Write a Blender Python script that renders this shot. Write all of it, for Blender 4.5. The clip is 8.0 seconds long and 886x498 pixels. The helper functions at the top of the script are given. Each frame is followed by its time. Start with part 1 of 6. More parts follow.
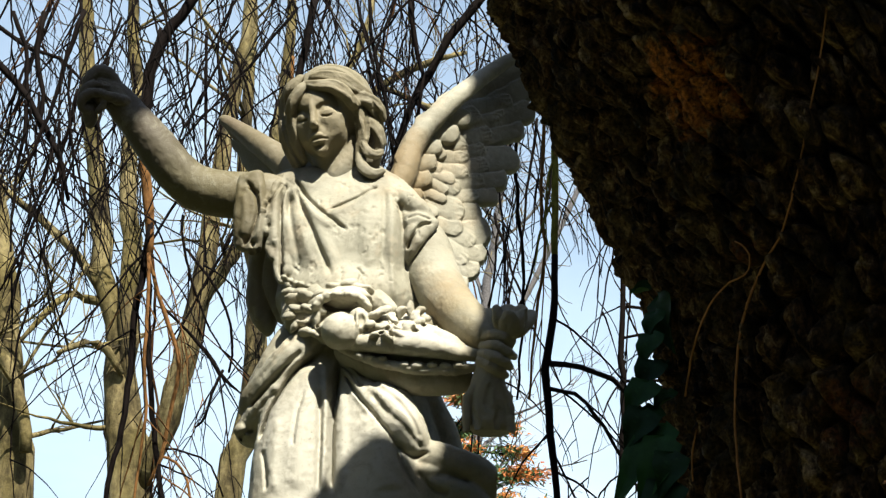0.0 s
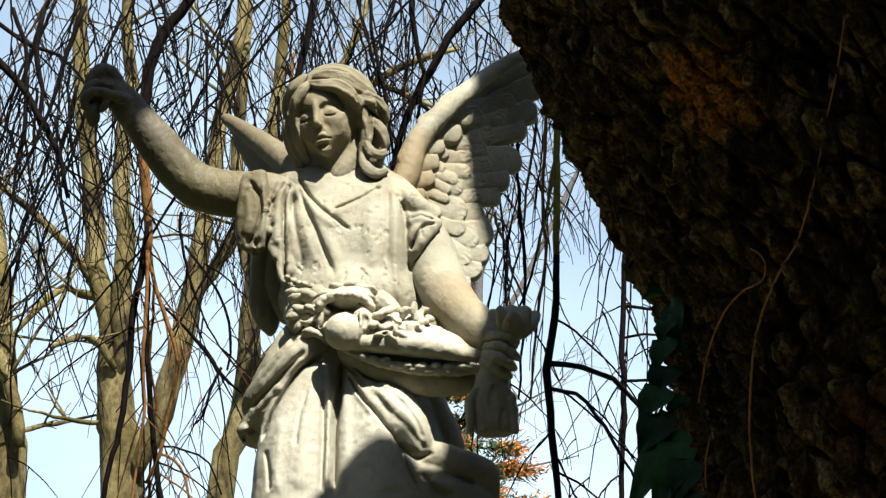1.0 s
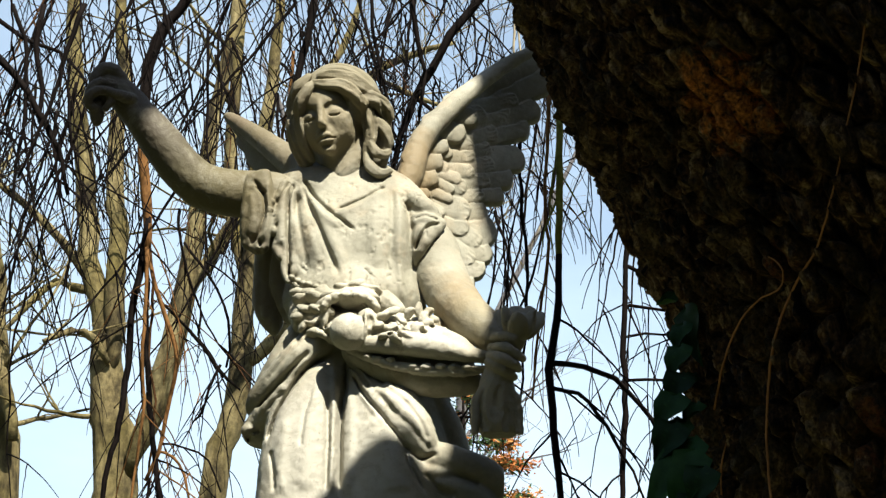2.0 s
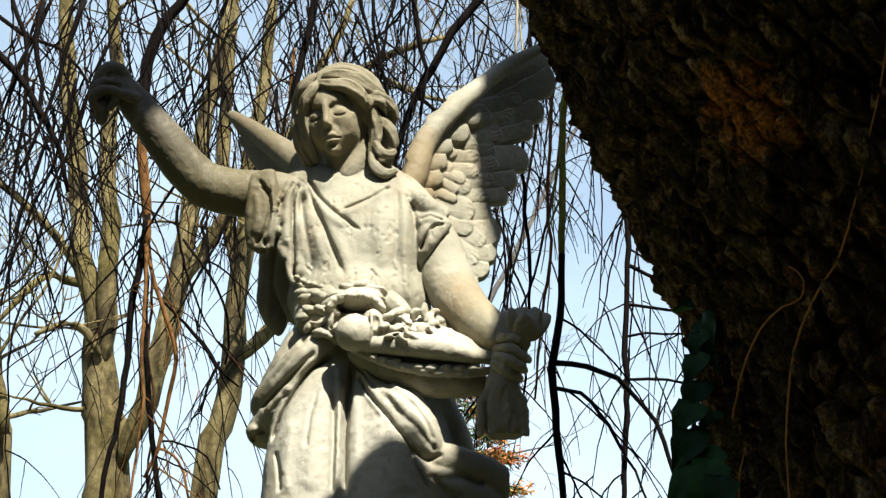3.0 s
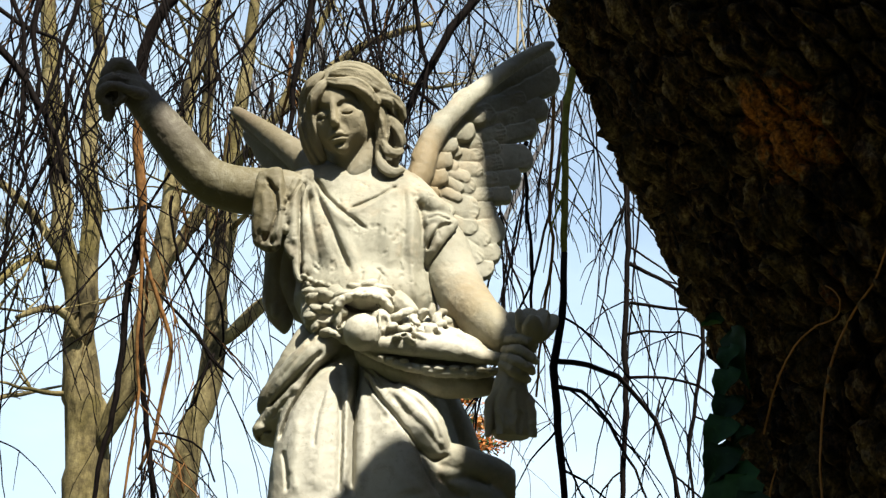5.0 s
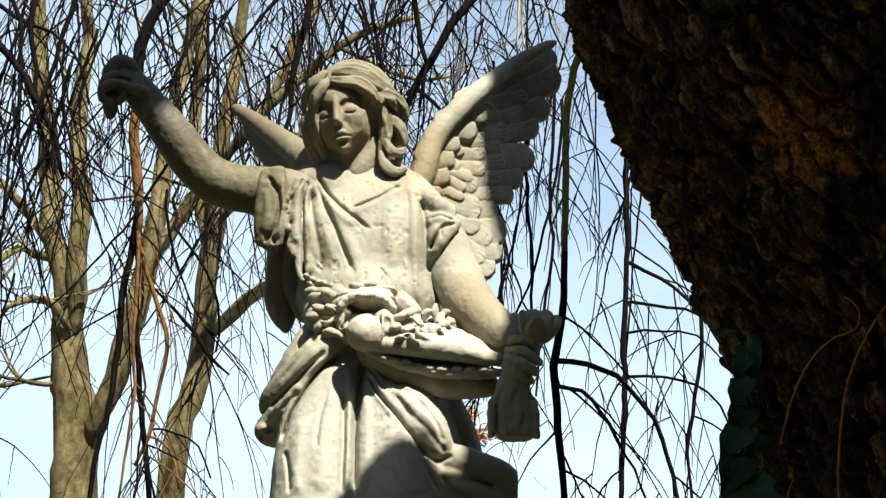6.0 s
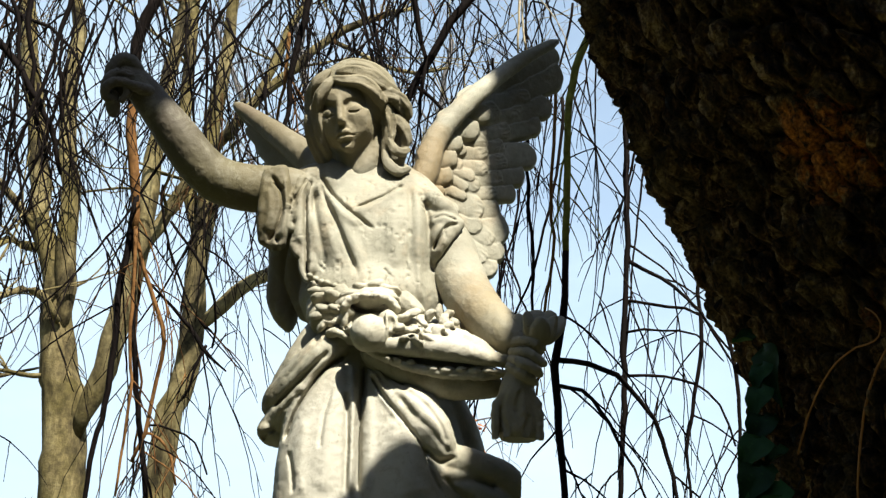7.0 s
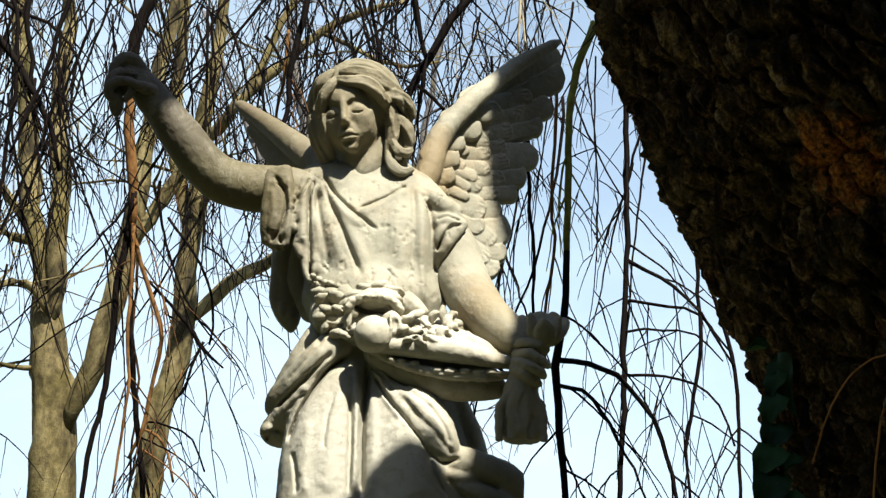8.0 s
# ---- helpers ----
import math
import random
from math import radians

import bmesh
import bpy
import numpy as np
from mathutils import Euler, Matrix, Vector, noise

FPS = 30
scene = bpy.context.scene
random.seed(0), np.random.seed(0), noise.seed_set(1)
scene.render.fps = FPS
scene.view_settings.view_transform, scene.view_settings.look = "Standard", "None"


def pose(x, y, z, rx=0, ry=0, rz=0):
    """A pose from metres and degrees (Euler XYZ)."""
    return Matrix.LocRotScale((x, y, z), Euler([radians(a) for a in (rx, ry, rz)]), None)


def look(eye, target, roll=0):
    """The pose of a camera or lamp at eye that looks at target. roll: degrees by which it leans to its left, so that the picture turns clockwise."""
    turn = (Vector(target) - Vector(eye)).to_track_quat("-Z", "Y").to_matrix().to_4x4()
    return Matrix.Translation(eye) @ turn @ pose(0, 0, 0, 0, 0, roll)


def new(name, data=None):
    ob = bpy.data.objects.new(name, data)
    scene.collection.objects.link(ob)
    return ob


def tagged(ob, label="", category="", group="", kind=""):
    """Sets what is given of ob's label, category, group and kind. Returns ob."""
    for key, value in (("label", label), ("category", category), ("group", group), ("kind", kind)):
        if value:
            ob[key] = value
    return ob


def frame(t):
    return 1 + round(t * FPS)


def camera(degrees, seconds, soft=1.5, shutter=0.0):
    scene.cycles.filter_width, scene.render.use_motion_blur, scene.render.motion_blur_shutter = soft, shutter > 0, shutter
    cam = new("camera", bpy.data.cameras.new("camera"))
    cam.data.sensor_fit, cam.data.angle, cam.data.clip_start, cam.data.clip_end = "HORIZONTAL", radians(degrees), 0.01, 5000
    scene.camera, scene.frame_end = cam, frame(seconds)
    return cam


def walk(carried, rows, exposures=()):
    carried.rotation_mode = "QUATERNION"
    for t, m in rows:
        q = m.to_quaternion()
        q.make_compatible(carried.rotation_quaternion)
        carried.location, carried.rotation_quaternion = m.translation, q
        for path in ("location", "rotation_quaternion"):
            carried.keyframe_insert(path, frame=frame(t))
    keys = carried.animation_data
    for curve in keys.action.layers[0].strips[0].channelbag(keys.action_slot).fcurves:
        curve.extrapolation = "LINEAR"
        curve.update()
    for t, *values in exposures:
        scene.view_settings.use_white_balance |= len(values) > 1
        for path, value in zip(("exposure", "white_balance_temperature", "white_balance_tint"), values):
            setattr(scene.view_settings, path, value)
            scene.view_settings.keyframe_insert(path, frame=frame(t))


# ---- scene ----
cam = camera(27.0, 8.0, soft=1.35)
PATH = [
    (0, (0.0000, 0.0000, 1.6000), (0.0000, 1.9074, 2.2014), -0.40),
    (0.5, (-0.0142, -0.0007, 1.6076), (-0.0094, 1.9077, 2.2060), -0.33),
    (1, (-0.0302, -0.0009, 1.6159), (-0.0202, 1.9085, 2.2111), -0.29),
    (1.5, (-0.0461, -0.0024, 1.6240), (-0.0311, 1.9080, 2.2157), -0.25),
    (3, (-0.1032, -0.0073, 1.6544), (-0.0705, 1.9067, 2.2336), -0.17),
    (3.5, (-0.1237, -0.0097, 1.6655), (-0.0843, 1.9056, 2.2400), -0.13),
    (4, (-0.1442, -0.0091, 1.6770), (-0.0978, 1.9074, 2.2469), -0.07),
    (4.5, (-0.1627, -0.0192, 1.6833), (-0.1094, 1.8983, 2.2494), 0.01),
    (6, (-0.2230, -0.0166, 1.7182), (-0.1466, 1.9045, 2.2691), 0.24),
    (6.5, (-0.2441, -0.0112, 1.7299), (-0.1597, 1.9109, 2.2762), 0.31),
    (7, (-0.2656, -0.0119, 1.7421), (-0.1735, 1.9113, 2.2834), 0.37),
    (7.5, (-0.2838, -0.0197, 1.7516), (-0.1852, 1.9044, 2.2883), 0.44),
    (8, (-0.3045, -0.0168, 1.7633), (-0.1984, 1.9081, 2.2957), 0.49),
]
walk(cam, [(t, look(eye, target, roll)) for t, eye, target, roll in PATH], exposures=[(0.0, 1.55), (8.0, 1.55)])

# ---- sky and sun ----
SUN_ELEV, SUN_AZ = radians(55), radians(152)  # azimuth clockwise from +y: behind the camera, to its right
world = bpy.data.worlds.new("sky")
scene.world = world
world.use_nodes = True
wn = world.node_tree.nodes
wl = world.node_tree.links
wn.clear()
sky = wn.new("ShaderNodeTexSky")
sky.sky_type = "NISHITA"
sky.sun_disc = False
sky.sun_elevation, sky.sun_rotation = SUN_ELEV, SUN_AZ
sky.air_density, sky.dust_density, sky.ozone_density = 1.0, 0.6, 1.0
# thin high cloud over the blue
coord = wn.new("ShaderNodeTexCoord")
stretch = wn.new("ShaderNodeMapping")
stretch.inputs["Scale"].default_value = (1.2, 1.2, 3.0)
cloud = wn.new("ShaderNodeTexNoise")
cloud.inputs["Scale"].default_value, cloud.inputs["Detail"].default_value, cloud.inputs["Roughness"].default_value = 2.6, 6.0, 0.55
ramp = wn.new("ShaderNodeValToRGB")
ramp.color_ramp.elements[0].position, ramp.color_ramp.elements[1].position = 0.34, 0.68
ramp.color_ramp.elements[0].color, ramp.color_ramp.elements[1].color = (0, 0, 0, 1), (0.85, 0.85, 0.85, 1)
mixc = wn.new("ShaderNodeMixRGB")
mixc.inputs[2].default_value = (5.7, 7.1, 8.1, 1)
back = wn.new("ShaderNodeBackground")
back.inputs["Strength"].default_value = 0.0573
wout = wn.new("ShaderNodeOutputWorld")
wl.new(coord.outputs["Generated"], stretch.inputs["Vector"])
wl.new(stretch.outputs["Vector"], cloud.inputs["Vector"])
wl.new(cloud.outputs["Fac"], ramp.inputs["Fac"])
# the haze thickens towards the horizon
split = wn.new("ShaderNodeSeparateXYZ")
wl.new(coord.outputs["Generated"], split.inputs["Vector"])
haze = wn.new("ShaderNodeMapRange")
haze.inputs["From Min"].default_value, haze.inputs["From Max"].default_value = 0.22, 0.70
haze.inputs["To Min"].default_value, haze.inputs["To Max"].default_value = 1.0, 0.05
wl.new(split.outputs["Z"], haze.inputs["Value"])
thick = wn.new("ShaderNodeMath")
thick.operation = "MULTIPLY"
lift = wn.new("ShaderNodeMath")
lift.operation = "MULTIPLY_ADD"
lift.inputs[1].default_value, lift.inputs[2].default_value = 0.55, 0.45
wl.new(ramp.outputs["Color"], lift.inputs[0])
wl.new(lift.outputs[0], thick.inputs[0])
wl.new(haze.outputs["Result"], thick.inputs[1])
wl.new(thick.outputs[0], mixc.inputs[0])
wl.new(sky.outputs["Color"], mixc.inputs[1])
wl.new(mixc.outputs["Color"], back.inputs["Color"])
wl.new(back.outputs["Background"], wout.inputs["Surface"])
sun_data = bpy.data.lights.new("sun", "SUN")
sun_data.energy, sun_data.angle, sun_data.color = 5.0, radians(0.53), (1.0, 0.96, 0.86)
sun = new("sun", sun_data)
SUN_DIR = Vector((math.sin(SUN_AZ) * math.cos(SUN_ELEV), math.cos(SUN_AZ) * math.cos(SUN_ELEV), math.sin(SUN_ELEV)))
sun.matrix_world = look(SUN_DIR * 40, (0, 0, 0))


# ---- materials ----
def mat(name, rough=0.8, metal=0.0):
    """A material and its node helpers: node(kind, **inputs), link(a, b), principled shader."""
    m = bpy.data.materials.new(name)
    m.use_nodes = True
    nodes, links = m.node_tree.nodes, m.node_tree.links
    shader = nodes["Principled BSDF"]
    shader.inputs["Roughness"].default_value, shader.inputs["Metallic"].default_value = rough, metal
    return m, nodes, links, shader


def noise_tex(nodes, links, vec, scale, detail=4.0, rough=0.55, distortion=0.0):
    n = nodes.new("ShaderNodeTexNoise")
    n.inputs["Scale"].default_value, n.inputs["Detail"].default_value = scale, detail
    n.inputs["Roughness"].default_value, n.inputs["Distortion"].default_value = rough, distortion
    if vec is not None:
        links.new(vec, n.inputs["Vector"])
    return n.outputs["Fac"]


def ramp_tex(nodes, links, fac, stops):
    r = nodes.new("ShaderNodeValToRGB")
    els = r.color_ramp.elements
    while len(els) < len(stops):
        els.new(0.5)
    for e, (p, c) in zip(els, stops):
        e.position, e.color = p, (*c, 1)
    links.new(fac, r.inputs["Fac"])
    return r.outputs["Color"]


def mix_tex(nodes, links, fac, a, b, blend="MIX"):
    m = nodes.new("ShaderNodeMixRGB")
    m.blend_type = blend
    for sock, v in ((m.inputs[0], fac), (m.inputs[1], a), (m.inputs[2], b)):
        if isinstance(v, (int, float)):
            sock.default_value = v
        elif isinstance(v, tuple):
            sock.default_value = (*v, 1)
        else:
            links.new(v, sock)
    return m.outputs["Color"]


def bump_tex(nodes, links, shader, height, strength, distance):
    b = nodes.new("ShaderNodeBump")
    b.inputs["Strength"].default_value, b.inputs["Distance"].default_value = strength, distance
    links.new(height, b.inputs["Height"])
    links.new(b.outputs["Normal"], shader.inputs["Normal"])


def object_coord(nodes, links, scale=(1, 1, 1)):
    c = nodes.new("ShaderNodeTexCoord")
    m = nodes.new("ShaderNodeMapping")
    m.inputs["Scale"].default_value = scale
    links.new(c.outputs["Object"], m.inputs["Vector"])
    return m.outputs["Vector"]


def stone_material():
    m, n, l, sh = mat("weathered_marble", 0.72)
    v = object_coord(n, l)
    base = ramp_tex(n, l, noise_tex(n, l, v, 6, 5, 0.6), [(0.3, (0.181, 0.168, 0.118)), (0.55, (0.251, 0.238, 0.175)), (0.75, (0.299, 0.284, 0.219))])
    warm = ramp_tex(n, l, noise_tex(n, l, v, 14, 4, 0.6), [(0.5, (0, 0, 0)), (0.72, (1, 1, 1))])
    base = mix_tex(n, l, mix_tex(n, l, 1.0, warm, (0.28, 0.28, 0.28), "MULTIPLY"), base, (0.42, 0.30, 0.17))
    vs = object_coord(n, l, (1, 1, 0.22))
    streak = ramp_tex(n, l, noise_tex(n, l, vs, 22, 5, 0.65), [(0.50, (0, 0, 0)), (0.72, (0.5, 0.5, 0.5))])
    base = mix_tex(n, l, streak, base, (0.22, 0.20, 0.14))
    # algae and soot: on the wings, arms and lower folds in large patches; the raised hand's shade is coloured in with
    # it
    split = n.new("ShaderNodeSeparateXYZ")
    l.new(v, split.inputs["Vector"])
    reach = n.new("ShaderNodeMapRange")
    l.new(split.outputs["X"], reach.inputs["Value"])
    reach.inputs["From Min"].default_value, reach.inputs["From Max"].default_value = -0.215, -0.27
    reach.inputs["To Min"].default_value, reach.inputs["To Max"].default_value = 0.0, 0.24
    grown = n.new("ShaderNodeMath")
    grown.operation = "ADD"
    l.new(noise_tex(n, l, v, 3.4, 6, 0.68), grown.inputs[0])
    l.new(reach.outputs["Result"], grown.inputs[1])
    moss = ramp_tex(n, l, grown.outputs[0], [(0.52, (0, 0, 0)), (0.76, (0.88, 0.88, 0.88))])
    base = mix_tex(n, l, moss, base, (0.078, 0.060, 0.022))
    for place, size, tint in (
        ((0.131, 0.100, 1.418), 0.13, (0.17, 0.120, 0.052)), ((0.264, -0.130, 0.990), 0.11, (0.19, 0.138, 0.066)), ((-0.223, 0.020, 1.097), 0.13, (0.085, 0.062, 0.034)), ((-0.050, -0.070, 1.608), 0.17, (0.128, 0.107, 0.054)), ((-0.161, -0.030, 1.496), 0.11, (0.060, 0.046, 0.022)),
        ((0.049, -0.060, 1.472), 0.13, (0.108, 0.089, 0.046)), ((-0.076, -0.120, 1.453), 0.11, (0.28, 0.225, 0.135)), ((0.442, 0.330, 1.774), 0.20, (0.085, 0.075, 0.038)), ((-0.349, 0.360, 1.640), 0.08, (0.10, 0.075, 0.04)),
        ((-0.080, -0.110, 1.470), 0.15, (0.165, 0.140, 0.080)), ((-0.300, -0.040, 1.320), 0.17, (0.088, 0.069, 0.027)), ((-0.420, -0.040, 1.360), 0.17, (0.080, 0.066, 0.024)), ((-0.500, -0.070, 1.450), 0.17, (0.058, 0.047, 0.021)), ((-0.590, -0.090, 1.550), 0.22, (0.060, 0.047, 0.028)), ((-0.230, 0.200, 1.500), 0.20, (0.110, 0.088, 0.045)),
        ((0.350, -0.240, 0.940), 0.17, (0.215, 0.185, 0.112)), ((0.320, -0.230, 0.730), 0.17, (0.240, 0.208, 0.138)),
        ((-0.060, -0.190, 0.600), 0.20, (0.350, 0.332, 0.268)), ((0.050, -0.190, 0.700), 0.13, (0.350, 0.332, 0.268)), ((0.100, -0.200, 0.740), 0.08, (0.370, 0.345, 0.270)), ((-0.110, -0.180, 0.720), 0.12, (0.345, 0.325, 0.260)),
        ((0.020, -0.220, 0.945), 0.16, (0.360, 0.335, 0.255)), ((0.170, -0.220, 0.880), 0.10, (0.390, 0.365, 0.290)),
    ):
        # rusty water stains at the wing root and the forearm, algae on the hair and raised arm, clean washed stone on
        # the skirt; shade is painted in with the stain on the raised hand and forearm, the cloth behind them and the
        # wing tip
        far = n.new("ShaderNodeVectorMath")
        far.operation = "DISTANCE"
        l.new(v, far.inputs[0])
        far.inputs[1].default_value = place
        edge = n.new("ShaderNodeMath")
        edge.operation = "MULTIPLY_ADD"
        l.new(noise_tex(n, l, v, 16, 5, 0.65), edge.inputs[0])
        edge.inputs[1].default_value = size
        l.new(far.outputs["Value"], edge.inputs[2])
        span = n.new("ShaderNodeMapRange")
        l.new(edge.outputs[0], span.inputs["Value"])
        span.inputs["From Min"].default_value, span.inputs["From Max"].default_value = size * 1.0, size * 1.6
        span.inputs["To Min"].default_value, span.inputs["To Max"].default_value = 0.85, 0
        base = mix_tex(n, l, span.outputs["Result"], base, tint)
    speck = ramp_tex(n, l, noise_tex(n, l, v, 130, 3, 0.7), [(0.60, (0, 0, 0)), (0.72, (0.40, 0.40, 0.40))])
    base = mix_tex(n, l, speck, base, (0.13, 0.115, 0.08))
    pit = ramp_tex(n, l, noise_tex(n, l, v, 46, 6, 0.72), [(0.655, (0, 0, 0)), (0.69, (0.75, 0.75, 0.75))])
    base = mix_tex(n, l, pit, base, (0.10, 0.085, 0.05))
    blot = ramp_tex(n, l, noise_tex(n, l, v, 13, 7, 0.75, 0.8), [(0.52, (0, 0, 0)), (0.66, (0.62, 0.62, 0.62))])
    base = mix_tex(n, l, blot, base, (0.17, 0.155, 0.105))
    l.new(base, sh.inputs["Base Color"])
    h = mix_tex(n, l, 0.25, noise_tex(n, l, v, 260, 5, 0.75), noise_tex(n, l, v, 70, 5, 0.7))
    h = mix_tex(n, l, mix_tex(n, l, 1.0, pit, (0.6, 0.6, 0.6), "MULTIPLY"), h, (0.0, 0.0, 0.0))
    bump_tex(n, l, sh, h, 0.5, 0.004)
    return m


def bark_material(name, dark, mid, light, moss, scale, bump, rusty=(), grit=0.30, lows=0.39):
    m, n, l, sh = mat(name, 0.9)
    sh.inputs["Specular IOR Level"].default_value = 0.15
    v = object_coord(n, l, (1, 1, 0.4))
    v2 = object_coord(n, l)
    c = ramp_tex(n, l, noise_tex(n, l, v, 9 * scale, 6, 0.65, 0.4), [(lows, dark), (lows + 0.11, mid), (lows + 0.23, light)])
    g = ramp_tex(n, l, noise_tex(n, l, v2, 2.5 * scale, 5, 0.6), [(0.48, (0, 0, 0)), (0.66, (0.7, 0.7, 0.7))])
    c = mix_tex(n, l, g, c, moss)
    for place, size, colour in rusty:
        # a patch of bare, rusty wood with a ragged edge
        far = n.new("ShaderNodeVectorMath")
        far.operation = "DISTANCE"
        l.new(v2, far.inputs[0])
        far.inputs[1].default_value = place
        edge = n.new("ShaderNodeMath")
        edge.operation = "MULTIPLY_ADD"
        l.new(noise_tex(n, l, v2, 28, 5, 0.65), edge.inputs[0])
        edge.inputs[1].default_value = size * 1.8
        l.new(far.outputs["Value"], edge.inputs[2])
        span = n.new("ShaderNodeMapRange")
        l.new(edge.outputs[0], span.inputs["Value"])
        span.inputs["From Min"].default_value, span.inputs["From Max"].default_value = size * 1.55, size * 1.85
        span.inputs["To Min"].default_value, span.inputs["To Max"].default_value = 1, 0
        torn = ramp_tex(n, l, noise_tex(n, l, v2, 60, 5, 0.7), [(0.40, (0, 0, 0)), (0.55, (1, 1, 1))])
        c = mix_tex(n, l, mix_tex(n, l, 1.0, torn, span.outputs["Result"], "MULTIPLY"), c, colour)
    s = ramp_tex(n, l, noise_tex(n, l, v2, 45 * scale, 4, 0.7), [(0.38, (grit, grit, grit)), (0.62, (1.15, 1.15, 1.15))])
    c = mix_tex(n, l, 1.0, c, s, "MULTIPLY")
    l.new(c, sh.inputs["Base Color"])
    h = mix_tex(n, l, 0.5, noise_tex(n, l, v, 30 * scale, 6, 0.7), noise_tex(n, l, v2, 110 * scale, 4, 0.7))
    bump_tex(n, l, sh, h, bump, 0.03 / scale)
    return m


def twig_material(name, a, b):
    m, n, l, sh = mat(name, 0.8)
    sh.inputs["Specular IOR Level"].default_value = 0.06
    v = object_coord(n, l)
    info = n.new("ShaderNodeNewGeometry")
    c = ramp_tex(n, l, info.outputs["Random Per Island"], [(0.0, a), (1.0, b)])
    s = ramp_tex(n, l, noise_tex(n, l, v, 40, 4, 0.6), [(0.3, (0.55, 0.55, 0.55)), (0.7, (1.2, 1.2, 1.2))])
    l.new(mix_tex(n, l, 1.0, c, s, "MULTIPLY"), sh.inputs["Base Color"])
    bump_tex(n, l, sh, noise_tex(n, l, v, 160, 3, 0.6), 0.5, 0.003)
    return m


def leaf_material(name, a, b, rough=0.45):
    m, n, l, sh = mat(name, rough)
    info = n.new("ShaderNodeObjectInfo")
    geo = n.new("ShaderNodeNewGeometry")
    mixr = n.new("ShaderNodeMath")
    mixr.operation = "ADD"
    l.new(info.outputs["Random"], mixr.inputs[0])
    l.new(geo.outputs["Random Per Island"], mixr.inputs[1])
    half = n.new("ShaderNodeMath")
    half.operation = "MULTIPLY"
    half.inputs[1].default_value = 0.5
    l.new(mixr.outputs[0], half.inputs[0])
    sh.inputs["Specular IOR Level"].default_value = 0.2
    c = ramp_tex(n, l, half.outputs[0], [(0.2, a), (0.8, b)])
    v = object_coord(n, l)
    s = ramp_tex(n, l, noise_tex(n, l, v, 60, 3, 0.6), [(0.3, (0.7, 0.7, 0.7)), (0.7, (1.15, 1.15, 1.15))])
    l.new(mix_tex(n, l, 1.0, c, s, "MULTIPLY"), sh.inputs["Base Color"])
    return m


def ground_material():
    m, n, l, sh = mat("winter_grass", 0.95)
    v = object_coord(n, l)
    c = ramp_tex(n, l, noise_tex(n, l, v, 1.3, 8, 0.7), [(0.3, (0.03, 0.035, 0.015)), (0.5, (0.06, 0.07, 0.025)), (0.7, (0.10, 0.075, 0.04))])
    l.new(c, sh.inputs["Base Color"])
    bump_tex(n, l, sh, noise_tex(n, l, v, 40, 5, 0.7), 0.8, 0.05)
    return m


RUSTY = [((0.304, 2.126, 2.486), 0.075, (0.62, 0.21, 0.04)), ((0.338, 2.102, 2.461), 0.05, (0.58, 0.21, 0.04)), ((0.324, 2.139, 2.431), 0.02, (0.42, 0.15, 0.04)), ((0.467, 2.096, 2.056), 0.05, (0.16, 0.055, 0.018)), ((0.373, 2.163, 2.287), 0.03, (0.16, 0.055, 0.018))]
STONE = stone_material()
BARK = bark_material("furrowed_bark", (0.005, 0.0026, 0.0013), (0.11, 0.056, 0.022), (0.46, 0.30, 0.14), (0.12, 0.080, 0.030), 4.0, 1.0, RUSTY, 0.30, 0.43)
CREEPER = twig_material("creeper_bark", (0.36, 0.125, 0.032), (0.42, 0.22, 0.085))
TREE_BARK = bark_material("smooth_grey_bark", (0.022, 0.017, 0.008), (0.105, 0.082, 0.036), (0.205, 0.166, 0.080), (0.110, 0.088, 0.025), 0.45, 0.4, (), 0.70)
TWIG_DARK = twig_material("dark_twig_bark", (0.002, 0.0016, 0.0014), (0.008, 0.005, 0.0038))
TWIG_BROWN = twig_material("orange_brown_twig_bark", (0.085, 0.040, 0.015), (0.20, 0.100, 0.034))
TWIG_GREEN = twig_material("green_twig_bark", (0.13, 0.14, 0.026), (0.19, 0.18, 0.040))
TWIG_GREY = twig_material("pale_twig_bark", (0.30, 0.25, 0.16), (0.42, 0.36, 0.25))
IVY = leaf_material("ivy_leaf", (0.006, 0.026, 0.006), (0.026, 0.085, 0.014), 0.6)
NEEDLE = leaf_material("conifer_needles", (0.03, 0.07, 0.025), (0.07, 0.11, 0.03), 0.6)
RUST = leaf_material("rust_orange_leaf", (0.32, 0.09, 0.02), (0.45, 0.19, 0.05), 0.6)
# dark foliage for the added screen that holds back sky light
SKY_SCREEN = leaf_material("sky_screen_foliage", (0.012, 0.022, 0.010), (0.03, 0.045, 0.018), 0.7)
TWIG_RUSSET = twig_material("russet_twig_bark", (0.03, 0.014, 0.007), (0.085, 0.042, 0.016))
TWIG_RED = twig_material("red_brown_thicket_bark", (0.10, 0.045, 0.03), (0.16, 0.08, 0.05))
# distance haze is put into this grey of the far trees
TWIG_HAZED = twig_material("hazed_far_bark", (0.085, 0.080, 0.082), (0.14, 0.13, 0.125))
GRASS = ground_material()


# ---- mesh helpers ----
def mesh_object(name, verts, faces, material, parent=None, label="", smooth=True):
    me = bpy.data.meshes.new(name)
    me.from_pydata([tuple(v) for v in verts] if not isinstance(verts, np.ndarray) else verts.tolist(), [], faces if isinstance(faces, list) else faces.tolist())
    me.materials.append(material)
    if smooth:
        me.polygons.foreach_set("use_smooth", [True] * len(me.polygons))
    me.update()
    ob = new(name, me)
    if parent is not None:
        ob.parent = parent
    if label:
        tagged(ob, label)
    return ob


